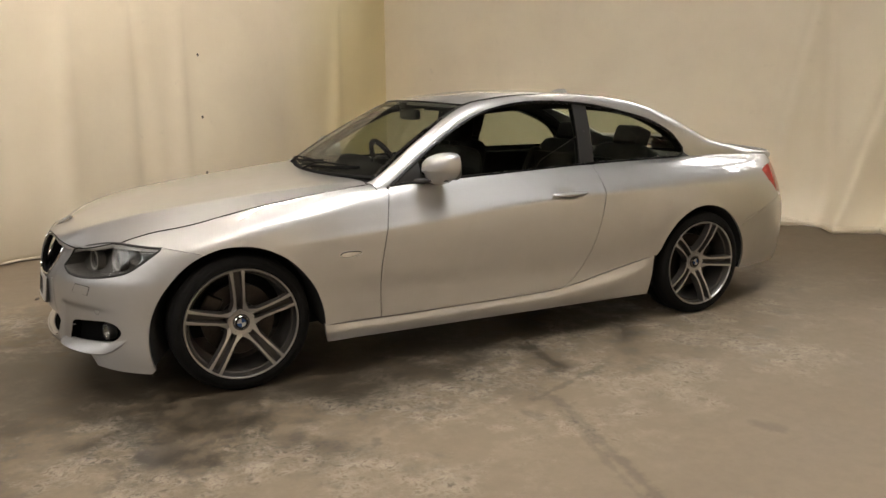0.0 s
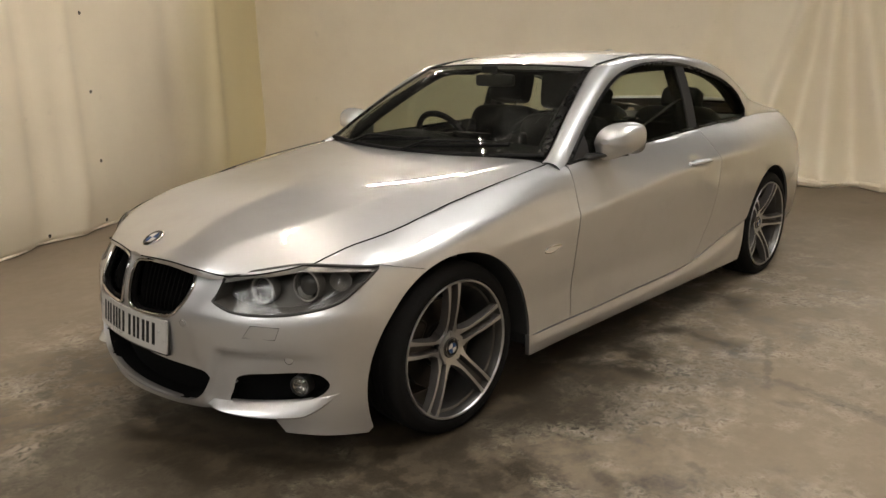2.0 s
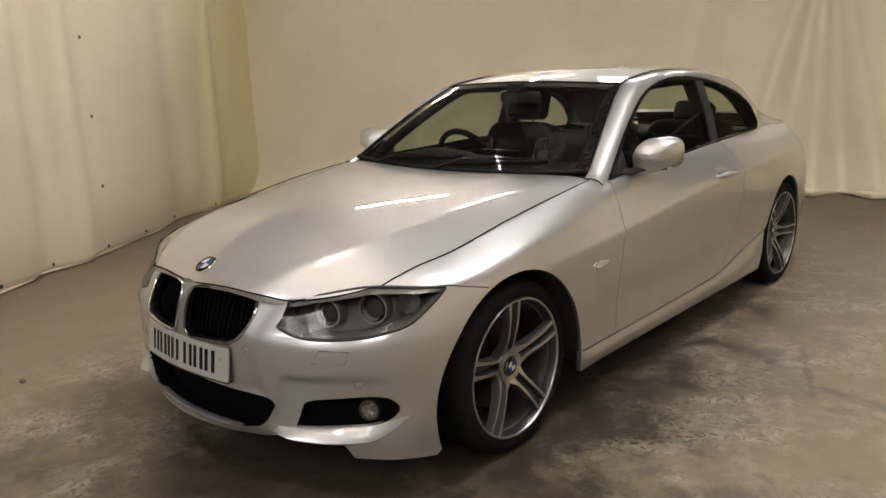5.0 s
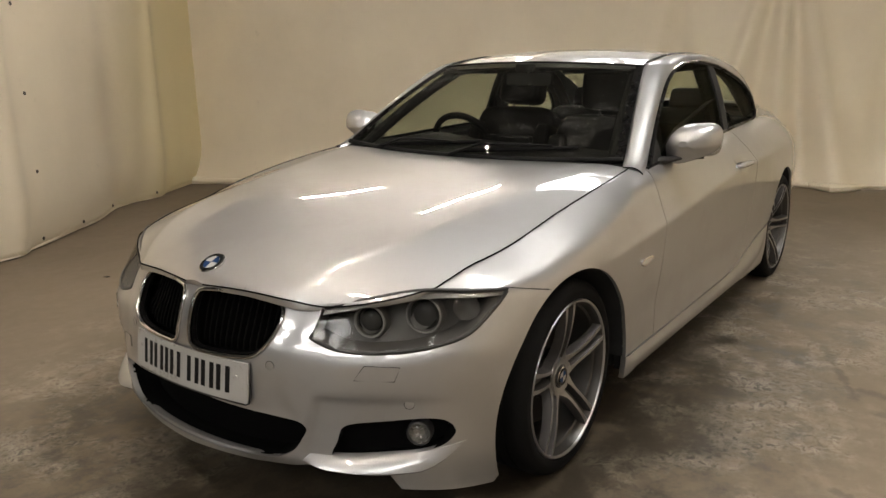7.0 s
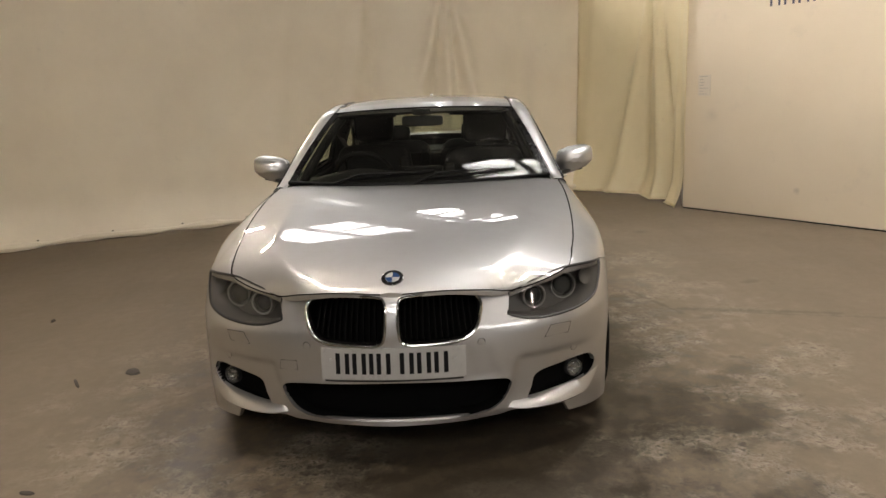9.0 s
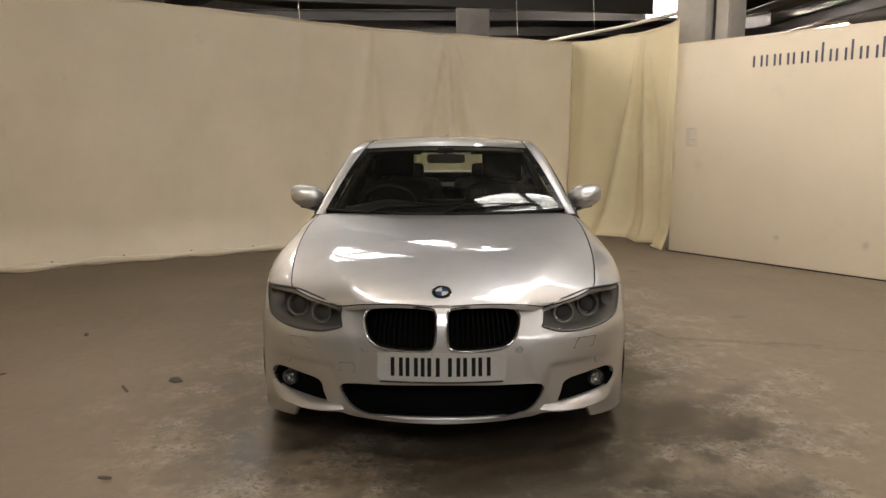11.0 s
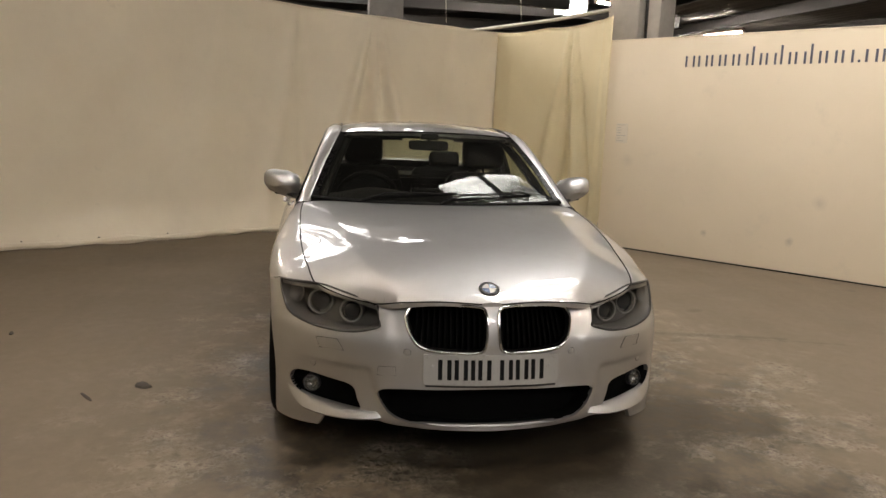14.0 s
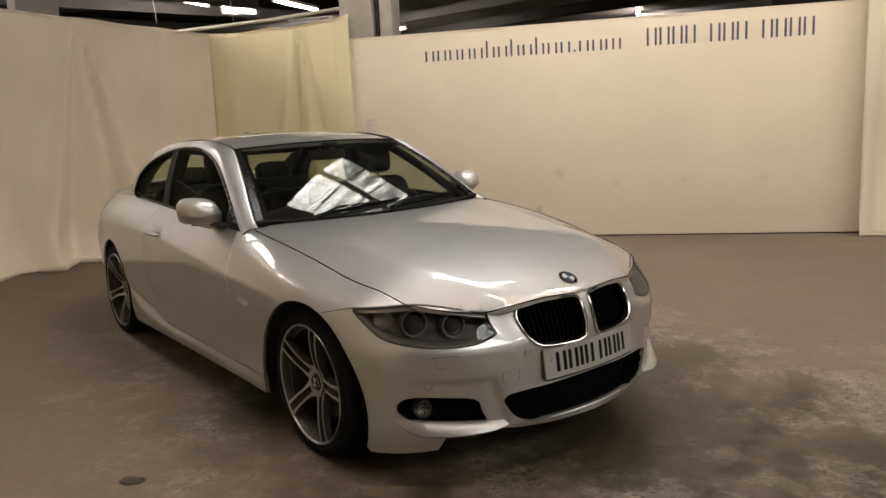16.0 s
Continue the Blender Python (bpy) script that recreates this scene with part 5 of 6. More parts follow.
# aerial fin
fin = bmesh.new()
prof = [(0, 0), (0.02, 0.011), (0.055, 0.024), (0.085, 0.029), (0.105, 0.024), (0.115, 0)]
left = [fin.verts.new((2.22 + a, -0.016 * (1 - b / 0.06), 1.335 - 0.09 * a + b)) for a, b in prof]
right = [fin.verts.new((2.22 + a, 0.016 * (1 - b / 0.06), 1.335 - 0.09 * a + b)) for a, b in prof]
fin.faces.new(left)
fin.faces.new(right[::-1])
for i in range(len(prof)):
    j = (i + 1) % len(prof)
    fin.faces.new((left[i], right[i], right[j], left[j]))
part("aerial_fin", fin, PAINT, roof)


def boot_low(u):
    return (3.085 + 0.11 * (1 - u * u), 0.556 * u, 1.026 + 0.012 * (1 - u * u))


def boot_back(u):
    return (3.675 + 0.085 * (1 - u * u), 0.478 * u, 0.939 + 0.008 * (1 - u * u))


boot = patch("boot_lid", boot_low, boot_back, (0, 0, -0.004), 31, 16, PAINT, car, "", 0.016)
part("boot_lip", tube([np.array(boot_back(u)) + (0.004, 0, 0.004) for u in np.linspace(-1, 1, 21)], [0.004 + 0.006 * (1 - u * u) ** 0.5 for u in np.linspace(-1, 1, 21)], 8), PAINT, boot)
bm = tube([np.array(boot_back(u)) + (0.012, 0, -0.028) for u in np.linspace(-1, 1, 21)], 0.024, 8)
part("boot_edge", bm, PAINT, boot)

# black bands round the screens
for nm, curve, r in (("scuttle", ws_low, 0.016), ("header_band", ws_top, 0.007)):
    part(nm, tube([np.array(curve(u)) + (0, 0, 0.002) for u in np.linspace(-1, 1, 31)], r, 8, False, None, 0.7), COWL, screen)
for sgn in (1, -1):
    side = [np.array(ws_low(sgn)) + (np.array(ws_top(sgn)) - np.array(ws_low(sgn))) * t + np.array([-0.010, 0, 0.022]) * 4 * t * (1 - t) * 0.7 for t in np.linspace(0, 1, 14)]
    vs = []
    for p in side:
        vs += [p + np.array([-0.002, 0.004 * sgn, 0.005]), p + np.array([-0.003, -0.034 * sgn, 0.004])]
    part("edge_band", mesh_from("edge_band", vs, [(2 * i, 2 * i + 1, 2 * i + 3, 2 * i + 2) for i in range(13)]), GLOSSBLACK, screen)
cowl = patch("cowl", lambda u: (0.600 + 0.06 * u * u, 0.715 * u, 0.893), lambda u: (0.730 - 0.13 * (1 - u * u), 0.705 * u, 0.912), (0, 0, -0.002), 31, 5, COWL, car, "black plastic cowl below the windscreen", 0.01)

# wipers
def wiper(points, parent):
    w = part("wiper", tube(points, [0.010, 0.009, 0.008, 0.007, 0.006][: len(points)], 8, False, None, 0.7), COWL, parent, "black flat-blade windscreen wiper")
    return w


def on_screen(u, v, up=0.0):
    a, b = np.array(ws_low(u)), np.array(ws_top(u))
    return a + (b - a) * v + np.array((-0.010, 0, 0.022)) * 4 * v * (1 - v) * (1 - 0.3 * u * u) + np.array((-0.5, 0, 0.86)) * up


for pivot, tip, v1 in ((0.62, -0.10, 0.10), (0.02, -0.72, 0.075)):
    arm = wiper([on_screen(pivot, -0.02, 0.02), on_screen(pivot * 0.75 + tip * 0.25, 0.05, 0.035), on_screen((pivot + tip) / 2, 0.07, 0.03), on_screen(tip * 0.75 + pivot * 0.25, 0.085, 0.02), on_screen(tip * 0.85 + pivot * 0.15, 0.09, 0.015)], car)
    part("wiper_blade", tube([on_screen(pivot * 0.95 + tip * 0.05 + (tip - pivot) * t, 0.035 + (v1 - 0.02) * t, 0.008) for t in np.linspace(0, 1.0, 12)], 0.007, 6, False, None, 1.3), COWL, arm)

# --- side windows
def side_glass(x, z, inward):
    zb = BELT(x)
    b = skin(np.array([s_x(float(k)) for k in x]), zb, np.full(len(x), 0.012))
    k = c1[:, 0] < 2.74
    zt, yt = np.interp(x, c1[k, 0], c1[k, 2]), np.interp(x, c1[k, 0], c1[k, 1])
    t = (z - zb) / np.maximum(zt - zb, 0.02)
    y = b[:, 1] + (yt - 0.006 - b[:, 1]) * t + 0.010 * 4 * np.clip(t, 0, 1) * (1 - np.clip(t, 0, 1))
    return np.stack([x, y - inward, z], 1)


def side_glass_left(x, z, inward):
    return side_glass(x, z, inward) * (1, -1, 1)


dlo_top = lambda x: float(np.interp(x, [p[0] for p in c1[: 11 * PER]], [p[2] for p in c1[: 11 * PER]]))
door_win = [(x, float(BELT(x)) - 0.004) for x in np.linspace(0.80, 1.93, 16)] + [(x, dlo_top(x) - 0.004) for x in np.linspace(1.945, 0.80, 24)]
qtr_win = [(x, float(BELT(x)) - 0.004) for x in np.linspace(2.02, 2.69, 10)] + [(2.712, 0.965), (2.716, 1.0)] + [(x, dlo_top(x) - 0.006) for x in np.linspace(2.64, 2.02, 14)]
pillar = [(x, float(BELT(x)) - 0.006) for x in (1.925, 2.025)] + [(2.03, dlo_top(2.03)), (1.94, dlo_top(1.94))]
for sgn, surf in ((1, side_glass), (-1, side_glass_left)):
    a = panel("door_window", door_win, [], surf, (0.05, 0.05), GLASS, car, "clear side window glass", 0.004, 0.002, True)
    b = panel("quarter_window", qtr_win, [], surf, (0.05, 0.05), GLASS, car, "clear rear quarter glass", 0.004, 0.002, True)
    a.visible_shadow = b.visible_shadow = False
    panel("b_pillar", pillar, [], surf, (0.05, 0.05), DARK, car, "black door pillar", 0.012, -0.003)
    # black weather strip round the glass
    loop = [(x, float(BELT(x)) + 0.002) for x in np.linspace(0.76, 2.69, 40)] + [(2.722, 0.965), (2.726, 1.0)] + [(x, dlo_top(x) - 0.008) for x in np.linspace(2.65, 0.775, 50)]
    arr = np.array(loop)
    part("window_seal", tube([Vector(p) for p in surf(arr[:, 0], arr[:, 1], np.full(len(arr), -0.004))], 0.011, 6, True, None, 0.8), GLOSSBLACK, car, "black window surround")
    corner = [(0.755, float(BELT(0.755)) - 0.004), (0.93, float(BELT(0.93)) - 0.004), (0.93, dlo_top(0.93) - 0.02), (0.80, dlo_top(0.80) - 0.004)]
    panel("mirror_sail", corner, [], surf, (0.04, 0.04), BLACK, car, "black plastic mirror corner", 0.012, -0.004)

# --- door mirrors
def door_mirror(sgn):
    n, m = 16, 32
    vs, fs = [], []
    cx, cy, cz = 0.985, 0.868, 0.970
    for i in range(n + 1):
        t = i / n
        k = math.sqrt(max(0.0, 1 - (1 - min(1, t / 0.8 + 0.012)) ** 2)) * (1 - 0.05 * max(0, t - 0.8) / 0.2)
        for j in range(m):
            a = 2 * math.pi * j / m
            ca, sa = math.cos(a), math.sin(a)
            yy = 0.108 * k * math.copysign(abs(ca) ** 0.66, ca)
            zz = 0.074 * k * math.copysign(abs(sa) ** 0.66, sa)
            zz *= 1 - 0.30 * (yy / 0.108) * (0.9 if zz < 0 else 0.25)
            brim = -0.016 - 0.010 * yy / 0.108
            back = 0.016 * min(1.0, max(0.0, (brim - zz) / 0.010)) * (1 - t)
            if zz > 0:
                yy += 0.030 * (zz / 0.074) * max(0.0, -yy / 0.108)
            vs.append((cx - 0.085 + 0.14 * t + back + 0.10 * max(0, yy) ** 1.2, sgn * (cy + yy - 0.01 * (1 - k)), cz + zz + 0.020 * yy / 0.108 * k))
    for i in range(n):
        for j in range(m):
            q = (i * m + j, i * m + (j + 1) % m, (i + 1) * m + (j + 1) % m, (i + 1) * m + j)
            fs.append(q if sgn > 0 else q[::-1])
    fs.append([n * m + j for j in range(m)])
    fs.append([j for j in range(m)][::-1])
    shell = part("door_mirror", mesh_from("door_mirror", vs, fs, True, 60), PAINT, car, "silver door mirror on a black foot")
    part("mirror_foot", tube([(0.90, sgn * 0.745, 0.898), (0.935, sgn * 0.79, 0.902), (0.965, sgn * 0.83, 0.915)], [0.030, 0.024, 0.026], 10, False, None, 0.6), BLACK, shell)
    gl = [(cx + 0.058 + 0.012 * math.cos(a), sgn * (cy + 0.096 * math.copysign(abs(math.cos(a)) ** 0.6, math.cos(a))), cz + 0.060 * math.copysign(abs(math.sin(a)) ** 0.6, math.sin(a))) for a in (2 * math.pi * j / 28 for j in range(28))]
    part("mirror_glass", mesh_from("mirror_glass", gl, [list(range(28))], False), REFLECTOR, shell)
    part("mirror_lower", tube([(cx - 0.01 + 0.03 * t, sgn * (cy - 0.085 + 0.13 * t), cz - 0.070 + 0.016 * t) for t in np.linspace(0, 1, 8)], 0.010, 6), BLACK, shell)


for sgn in (1, -1):
    door_mirror(sgn)

# --- head lamps
def head_lamp(sgn):
    o = (lambda a: a) if sgn > 0 else flip
    lens = panel("headlamp", o(lamp), [], skin, (0.014, 0.010), LENS, car, "clear headlamp with twin ringed projectors in grey housing", 0.004, 0.001, True)
    lens.visible_shadow = False
    c = np.array(lamp).mean(0)
    small = [tuple(c + (np.array(p) - c) * 0.985) for p in lamp]
    panel("lamp_bowl", o(small), [], skin, (0.02, 0.014), TRIMGREY, lens, "dark grey lamp bowl", 0.012, 0.088)
    v0 = [on_skin(sgn * a, b, 0.006) for a, b in small]
    v1 = [on_skin(sgn * a, b, 0.092) for a, b in small]
    n = len(small)
    part("lamp_wall", mesh_from("lamp_wall", v0 + v1, [(i, (i + 1) % n, n + (i + 1) % n, n + i) for i in range(n)]), TRIMGREY, lens)
    part("lamp_gasket", tube([on_skin(sgn * a, b, 0.003) for a, b in lamp], 0.0060, 6, True), BLACK, lens)
    # bright eyelid along the top
    top = [tuple(p) for p in spline(LAMPTOP, 4)]
    strip = [(a, b - 0.002) for a, b in top] + [(a, b - 0.016 - 0.004 * math.sin(math.pi * i / len(top))) for i, (a, b) in enumerate(top)][::-1]
    panel("lamp_eyelid", o(strip), [], skin, (0.012, 0.006), ALLOY, lens, "satin silver strip along the lamp's top", 0.004, 0.008)
    for x, y, z, r in ((-0.545, 0.517, 0.602, 0.048), (-0.458, 0.634, 0.618, 0.053)):
        m = Matrix.Translation((x - 0.012, sgn * y * 1.008, z)) @ Vector((-1, 0.30 * sgn, 0.06)).to_track_quat("Z", "Y").to_matrix().to_4x4()
        wide = 0.84 if r < 0.05 else 0.88
        unit = part("projector", lathe([(r * 1.04, -0.030), (r * 1.02, -0.004), (r * 0.99, 0.002), (r * wide, -0.001), (r * wide * 0.94, -0.012), (r * 0.62, -0.022)], 40), TRIMGREY, lens, "ringed projector lamp", m)
        part("light_ring", lathe([(r * 0.98, 0.001), (r * 0.94, 0.006), (r * (wide + 0.03), 0.006), (r * wide, 0.0)], 40), RINGMAT, unit, "pale frosted ring round the lamp")
        part("lamp_reflector", lathe([(r * 0.80, -0.010), (r * 0.74, -0.016), (r * 0.63, -0.021), (r * 0.60, -0.022)], 40), REFLECTOR, unit)
        part("projector_lens", lathe([(r * 0.66, -0.020), (r * 0.62, -0.010), (r * 0.46, -0.003), (r * 0.22, 0.001), (0, 0.002)], 28), LAMPGLASS, unit, "domed grey glass lens")
    # indicator reflector at the outer end
    m = Matrix.Translation((-0.405, sgn * 0.735, 0.640)) @ Vector((-0.8, 0.6 * sgn, 0.1)).to_track_quat("Z", "Y").to_matrix().to_4x4()
    part("indicator_reflector", lathe([(0.036, 0.0), (0.030, -0.014), (0.012, -0.026), (0, -0.028)], 24), TRIMGREY, lens, "grey indicator bowl", m)


for sgn in (1, -1):
    head_lamp(sgn)

# --- fog lamps, splitters and small nose fittings
for sgn in (1, -1):
    o = (lambda a: a) if sgn > 0 else flip
    bez = panel("fog_recess", o(fog), [], skin, (0.03, 0.02), GRILLEBLACK, car, "black fog lamp recess", 0.01, 0.045)
    v0 = [on_skin(sgn * a, b, 0.002) for a, b in fog]
    v1 = [on_skin(sgn * a, b, 0.048) for a, b in fog]
    n = len(fog)
    part("recess_wall", mesh_from("recess_wall", v0 + v1, [(i, (i + 1) % n, n + (i + 1) % n, n + i) for i in range(n)]), GRILLEBLACK, bez)
    p = on_skin(sgn * s_y(0.692), 0.306, 0.022)
    m = Matrix.Translation(p) @ Vector((-1, 0.42 * sgn, 0)).to_track_quat("Z", "Y").to_matrix().to_4x4()
    fl = part("fog_lamp", lathe([(0.035, -0.03), (0.035, 0.004), (0.032, 0.006), (0.029, 0.002)], 32), BLACK, bez, "round clear fog lamp in a black ring", m)
    part("fog_reflector", lathe([(0.029, 0.001), (0.023, -0.012), (0.012, -0.019), (0.0, -0.020)], 32), FOGBOWL, fl)
    part("fog_lens", lathe([(0.029, 0.004), (0.024, 0.009), (0.015, 0.012), (0, 0.013)], 28), LENS, fl)
    # blade under the recess
    rows = []
    ss = np.linspace(s_y(0.412), s_x(-0.468), 26)
    for i, s in enumerate(ss):
        t = i / 25
        up = 0.246 + 0.030 * t ** 1.5 + 0.012 * max(0, (t - 0.7) / 0.3)
        lowz = 0.228 - 0.014 * math.sin(t * math.pi) + 0.058 * max(0, (t - 0.72) / 0.28) ** 1.5
        outw = 0.030 * math.sin(min(1, t * 5 + 0.15) * math.pi / 2) * (1 - t ** 3)
        if i == 0:
            up = lowz + 0.002
        rows.append([on_skin(sgn * s, up, 0.014), on_skin(sgn * s, up - 0.002, -0.002), on_skin(sgn * s, (up * 0.4 + lowz * 0.6), -outw * 0.85), on_skin(sgn * s, lowz, -outw), on_skin(sgn * s, lowz - 0.006, -outw + 0.006), on_skin(sgn * s, lowz - 0.008, 0.03)])
    w = 6
    fs = []
    for i in range(len(rows) - 1):
        for k in range(w - 1):
            qd = (i * w + k, (i + 1) * w + k, (i + 1) * w + k + 1, i * w + k + 1)
            fs.append(qd if sgn < 0 else qd[::-1])
    part("splitter_blade", mesh_from("splitter_blade", [v for r in rows for v in r], fs, True, 50), PAINT, bumper, "silver blade under the fog lamp")
    # washer cap, parking sensors
    cap = [(s_y(0.553), 0.474), (s_y(0.642), 0.472), (s_y(0.655), 0.510), (s_y(0.578), 0.514)]
    cp = panel("washer_cap", o(cap), [], skin, (0.02, 0.012), PAINT, bumper, "", 0.004, -0.0015)
    part("cap_joint", tube([on_skin(sgn * a, b, -0.0010) for a, b in cap], 0.0017, 4, True), BLACK, cp)
    for s, z in ((s_y(0.322), 0.487), (s_y(0.672), 0.402)):
        p, p2 = on_skin(sgn * s, z, 0.0), on_skin(sgn * s, z, -0.1)
        m = Matrix.Translation(p) @ (p2 - p).to_track_quat("Z", "Y").to_matrix().to_4x4()
        sn = part("parking_sensor", lathe([(0.0125, -0.004), (0.0125, 0.0015), (0.010, 0.002), (0, 0.002)], 20), PAINT, bumper, "", m)
        part("sensor_ring", lathe([(0.0128, 0.0), (0.0140, 0.0012), (0.0148, 0.0)], 20), BLACK, sn)
tow = [(0.0 - s_y(0.36) * -1, 0.395), (s_y(0.43), 0.395), (s_y(0.425), 0.428), (s_y(0.362), 0.43)]
tc = panel("towing_cap", tow, [], skin, (0.02, 0.012), PAINT, bumper, "", 0.004, -0.001)
part("cap_joint", tube([on_skin(a, b, -0.0006) for a, b in tow], 0.0015, 4, True), BLACK, tc)

# --- number plate with plain bars
def plate_skin(y, z, inward):
    x = -0.800 + 0.36 * y * y + 0.12 * (z - 0.43)
    return np.stack([x + inward, y, z], 1)


PZ0, PZ1 = 0.374, 0.487
pl = [(-0.258, PZ0), (0.258, PZ0), (0.26, PZ0 + 0.004), (0.26, PZ1 - 0.004), (0.258, PZ1), (-0.258, PZ1), (-0.26, PZ1 - 0.004), (-0.26, PZ0 + 0.004)]
plate = panel("number_plate", pl, [], plate_skin, (0.03, 0.03), WHITE, car, "white number plate with black bars", 0.006)
part("plate_plinth", mesh_from("plate_plinth", *trimmed([(-0.25, 0.365), (0.25, 0.365), (0.25, 0.48), (-0.25, 0.48)], [], plate_skin, (0.04, 0.05), 0.016, 0.006)), BLACK, plate)
x = 0.206
for k in range(7):
    w = 0.050 if k != 2 else 0.016
    for a in (x, x - w + 0.016)[: 1 if k == 2 else 2]:
        panel("plate_bar", [(a - 0.016, 0.395), (a, 0.395), (a, 0.470), (a - 0.016, 0.470)], [], plate_skin, (0.03, 0.04), INK, plate, "", 0.001, -0.0012)
    x -= w + 0.011 + (0.022 if k == 3 else 0)
for y in (-0.222, 0.226):
    p = Vector(plate_skin(np.array([y]), np.array([0.445]), np.array([0.0]))[0])
    part("plate_screw", lathe([(0.006, 0), (0.005, 0.003), (0, 0.0035)], 12), PAINT, plate, "", Matrix.Translation(p) @ Vector((-1, 0, 0)).to_track_quat("Z", "Y").to_matrix().to_4x4())

# --- wheels
def spoke_mesh(sgn):
    """One slim spoke of a pair: it leaves the hub in a curve, runs out and meets the lip; machined face, painted flanks."""
    bm = bmesh.new()
    rows = []
    for t in np.linspace(0, 1, 19):
        r = 0.046 + (0.2475 - 0.046) * t
        c = sgn * (0.0190 + 0.0065 * t ** 1.5 + 0.010 * max(0.0, 1 - t / 0.35) ** 2)
        w = 0.0062 + 0.012 * max(0.0, 1 - t / 0.30) ** 2 + 0.0035 * t ** 6
        top = 0.012 + 0.042 * (1 - (1 - t) ** 2.0)
        deep = 0.034 - 0.010 * t
        lean = 0.004 + 0.005 * (1 - t)
        rows.append([bm.verts.new(p) for p in ((r, c - w - lean, top - deep), (r, c - w - 0.0012, top - 0.004), (r, c - w + 0.001, top), (r, c + w - 0.001, top), (r, c + w + 0.0012, top - 0.004), (r, c + w + lean, top - deep))])
    for a, b in zip(rows, rows[1:]):
        for k in range(5):
            bm.faces.new((a[k], b[k], b[k + 1], a[k + 1])).material_index = 0 if k == 2 else 1
    return bm


def web_mesh():
    """The dark channel floor between the two spokes of a pair."""
    bm = bmesh.new()
    rows = []
    for t in np.linspace(0, 1, 10):
        r = 0.060 + (0.240 - 0.060) * t
        rows.append([bm.verts.new((r, s * (0.016 + 0.006 * t), -0.014 + 0.044 * (1 - (1 - t) ** 2.0))) for s in (-1, 1)])
    for a, b in zip(rows, rows[1:]):
        bm.faces.new((a[0], b[0], b[1], a[1]))
    return bm


def crotch_mesh():
    """The machined bridge at the hub between neighbouring pairs."""
    bm = bmesh.new()
    inner = [bm.verts.new((0.034 * math.cos(a), 0.034 * math.sin(a), 0.019)) for a in np.linspace(-0.62, 0.62, 9)]
    outer = [bm.verts.new(((0.064 - 0.010 * math.cos(a * 2.5)) * math.cos(a), (0.064 - 0.010 * math.cos(a * 2.5)) * math.sin(a), 0.023)) for a in np.linspace(-0.62, 0.62, 9)]
    low = [bm.verts.new((v.co.x * 1.03, v.co.y * 1.03, -0.012)) for v in outer]
    for rim_a, rim_b in ((inner, outer), (outer, low)):
        for k in range(8):
            bm.faces.new((rim_a[k], rim_b[k], rim_b[k + 1], rim_a[k + 1]))
    return bm


TYRE = from_bm("tyre", lathe([(0.232, -0.105), (0.246, -0.112), (0.275, -0.1125), (0.298, -0.108), (0.309, -0.096), (0.3145, -0.080), (0.316, -0.045), (0.311, -0.043), (0.311, -0.037), (0.316, -0.035), (0.316, -0.003), (0.311, -0.001), (0.311, 0.005), (0.316, 0.007), (0.316, 0.045), (0.311, 0.047), (0.311, 0.053), (0.3155, 0.055), (0.3145, 0.080), (0.309, 0.096), (0.298, 0.107), (0.286, 0.1105), (0.284, 0.1125), (0.276, 0.1130), (0.264, 0.1135), (0.2575, 0.111), (0.2555, 0.102), (0.2555, 0.088)], 96), True, 50)
RIM = from_bm("rim", lathe([(0.2552, 0.096), (0.2552, 0.109), (0.2530, 0.1130), (0.2480, 0.1122), (0.2455, 0.1075)], 96), True, 30)
BARREL = from_bm("barrel", lathe([(0.2456, 0.1076), (0.2420, 0.100), (0.2385, 0.088), (0.2370, 0.080), (0.2300, 0.076), (0.2275, 0.070), (0.2225, 0.040), (0.216, 0.0), (0.214, -0.06), (0.222, -0.09), (0.234, -0.104)], 72), True, 28)
CROTCH = from_bm("hub_bridge", crotch_mesh(), True, 30)
SPOKES = [from_bm("spoke", spoke_mesh(k), True, 25) for k in (1, -1)]
WEB = from_bm("spoke_web", web_mesh())
HUBM = from_bm("hub", lathe([(0.066, -0.03), (0.064, -0.004), (0.056, 0.002), (0.040, 0.004), (0.038, 0.022), (0.034, 0.024), (0.032, 0.018), (0, 0.018)], 40), True, 30)
DISC = from_bm("brake_disc", lathe([(0.07, -0.035), (0.075, -0.006), (0.085, -0.004), (0.086, -0.018), (0.165, -0.018), (0.166, -0.040), (0.086, -0.040)], 56), True, 30)
BOLT = from_bm("wheel_bolt", lathe([(0.0125, -0.012), (0.0125, 0.006), (0.010, 0.0065), (0.009, 0.002), (0, 0.002)], 12), False)
CALIPER = from_bm("caliper", box(-0.055, 0.055, 0.10, 0.185, -0.075, -0.002, 0.014), True, 30)
for me, mt in ((TYRE, RUBBER), (RIM, ALLOY), (BARREL, BARRELGREY), (CROTCH, ALLOY), (SPOKES[0], ALLOY), (SPOKES[1], ALLOY), (WEB, GUNMETAL), (HUBM, GUNMETAL), (DISC, STEEL), (BOLT, BLACK), (CALIPER, STEEL)):
    me.materials.append(mt)
for me in SPOKES:
    me.materials.append(GUNMETAL)


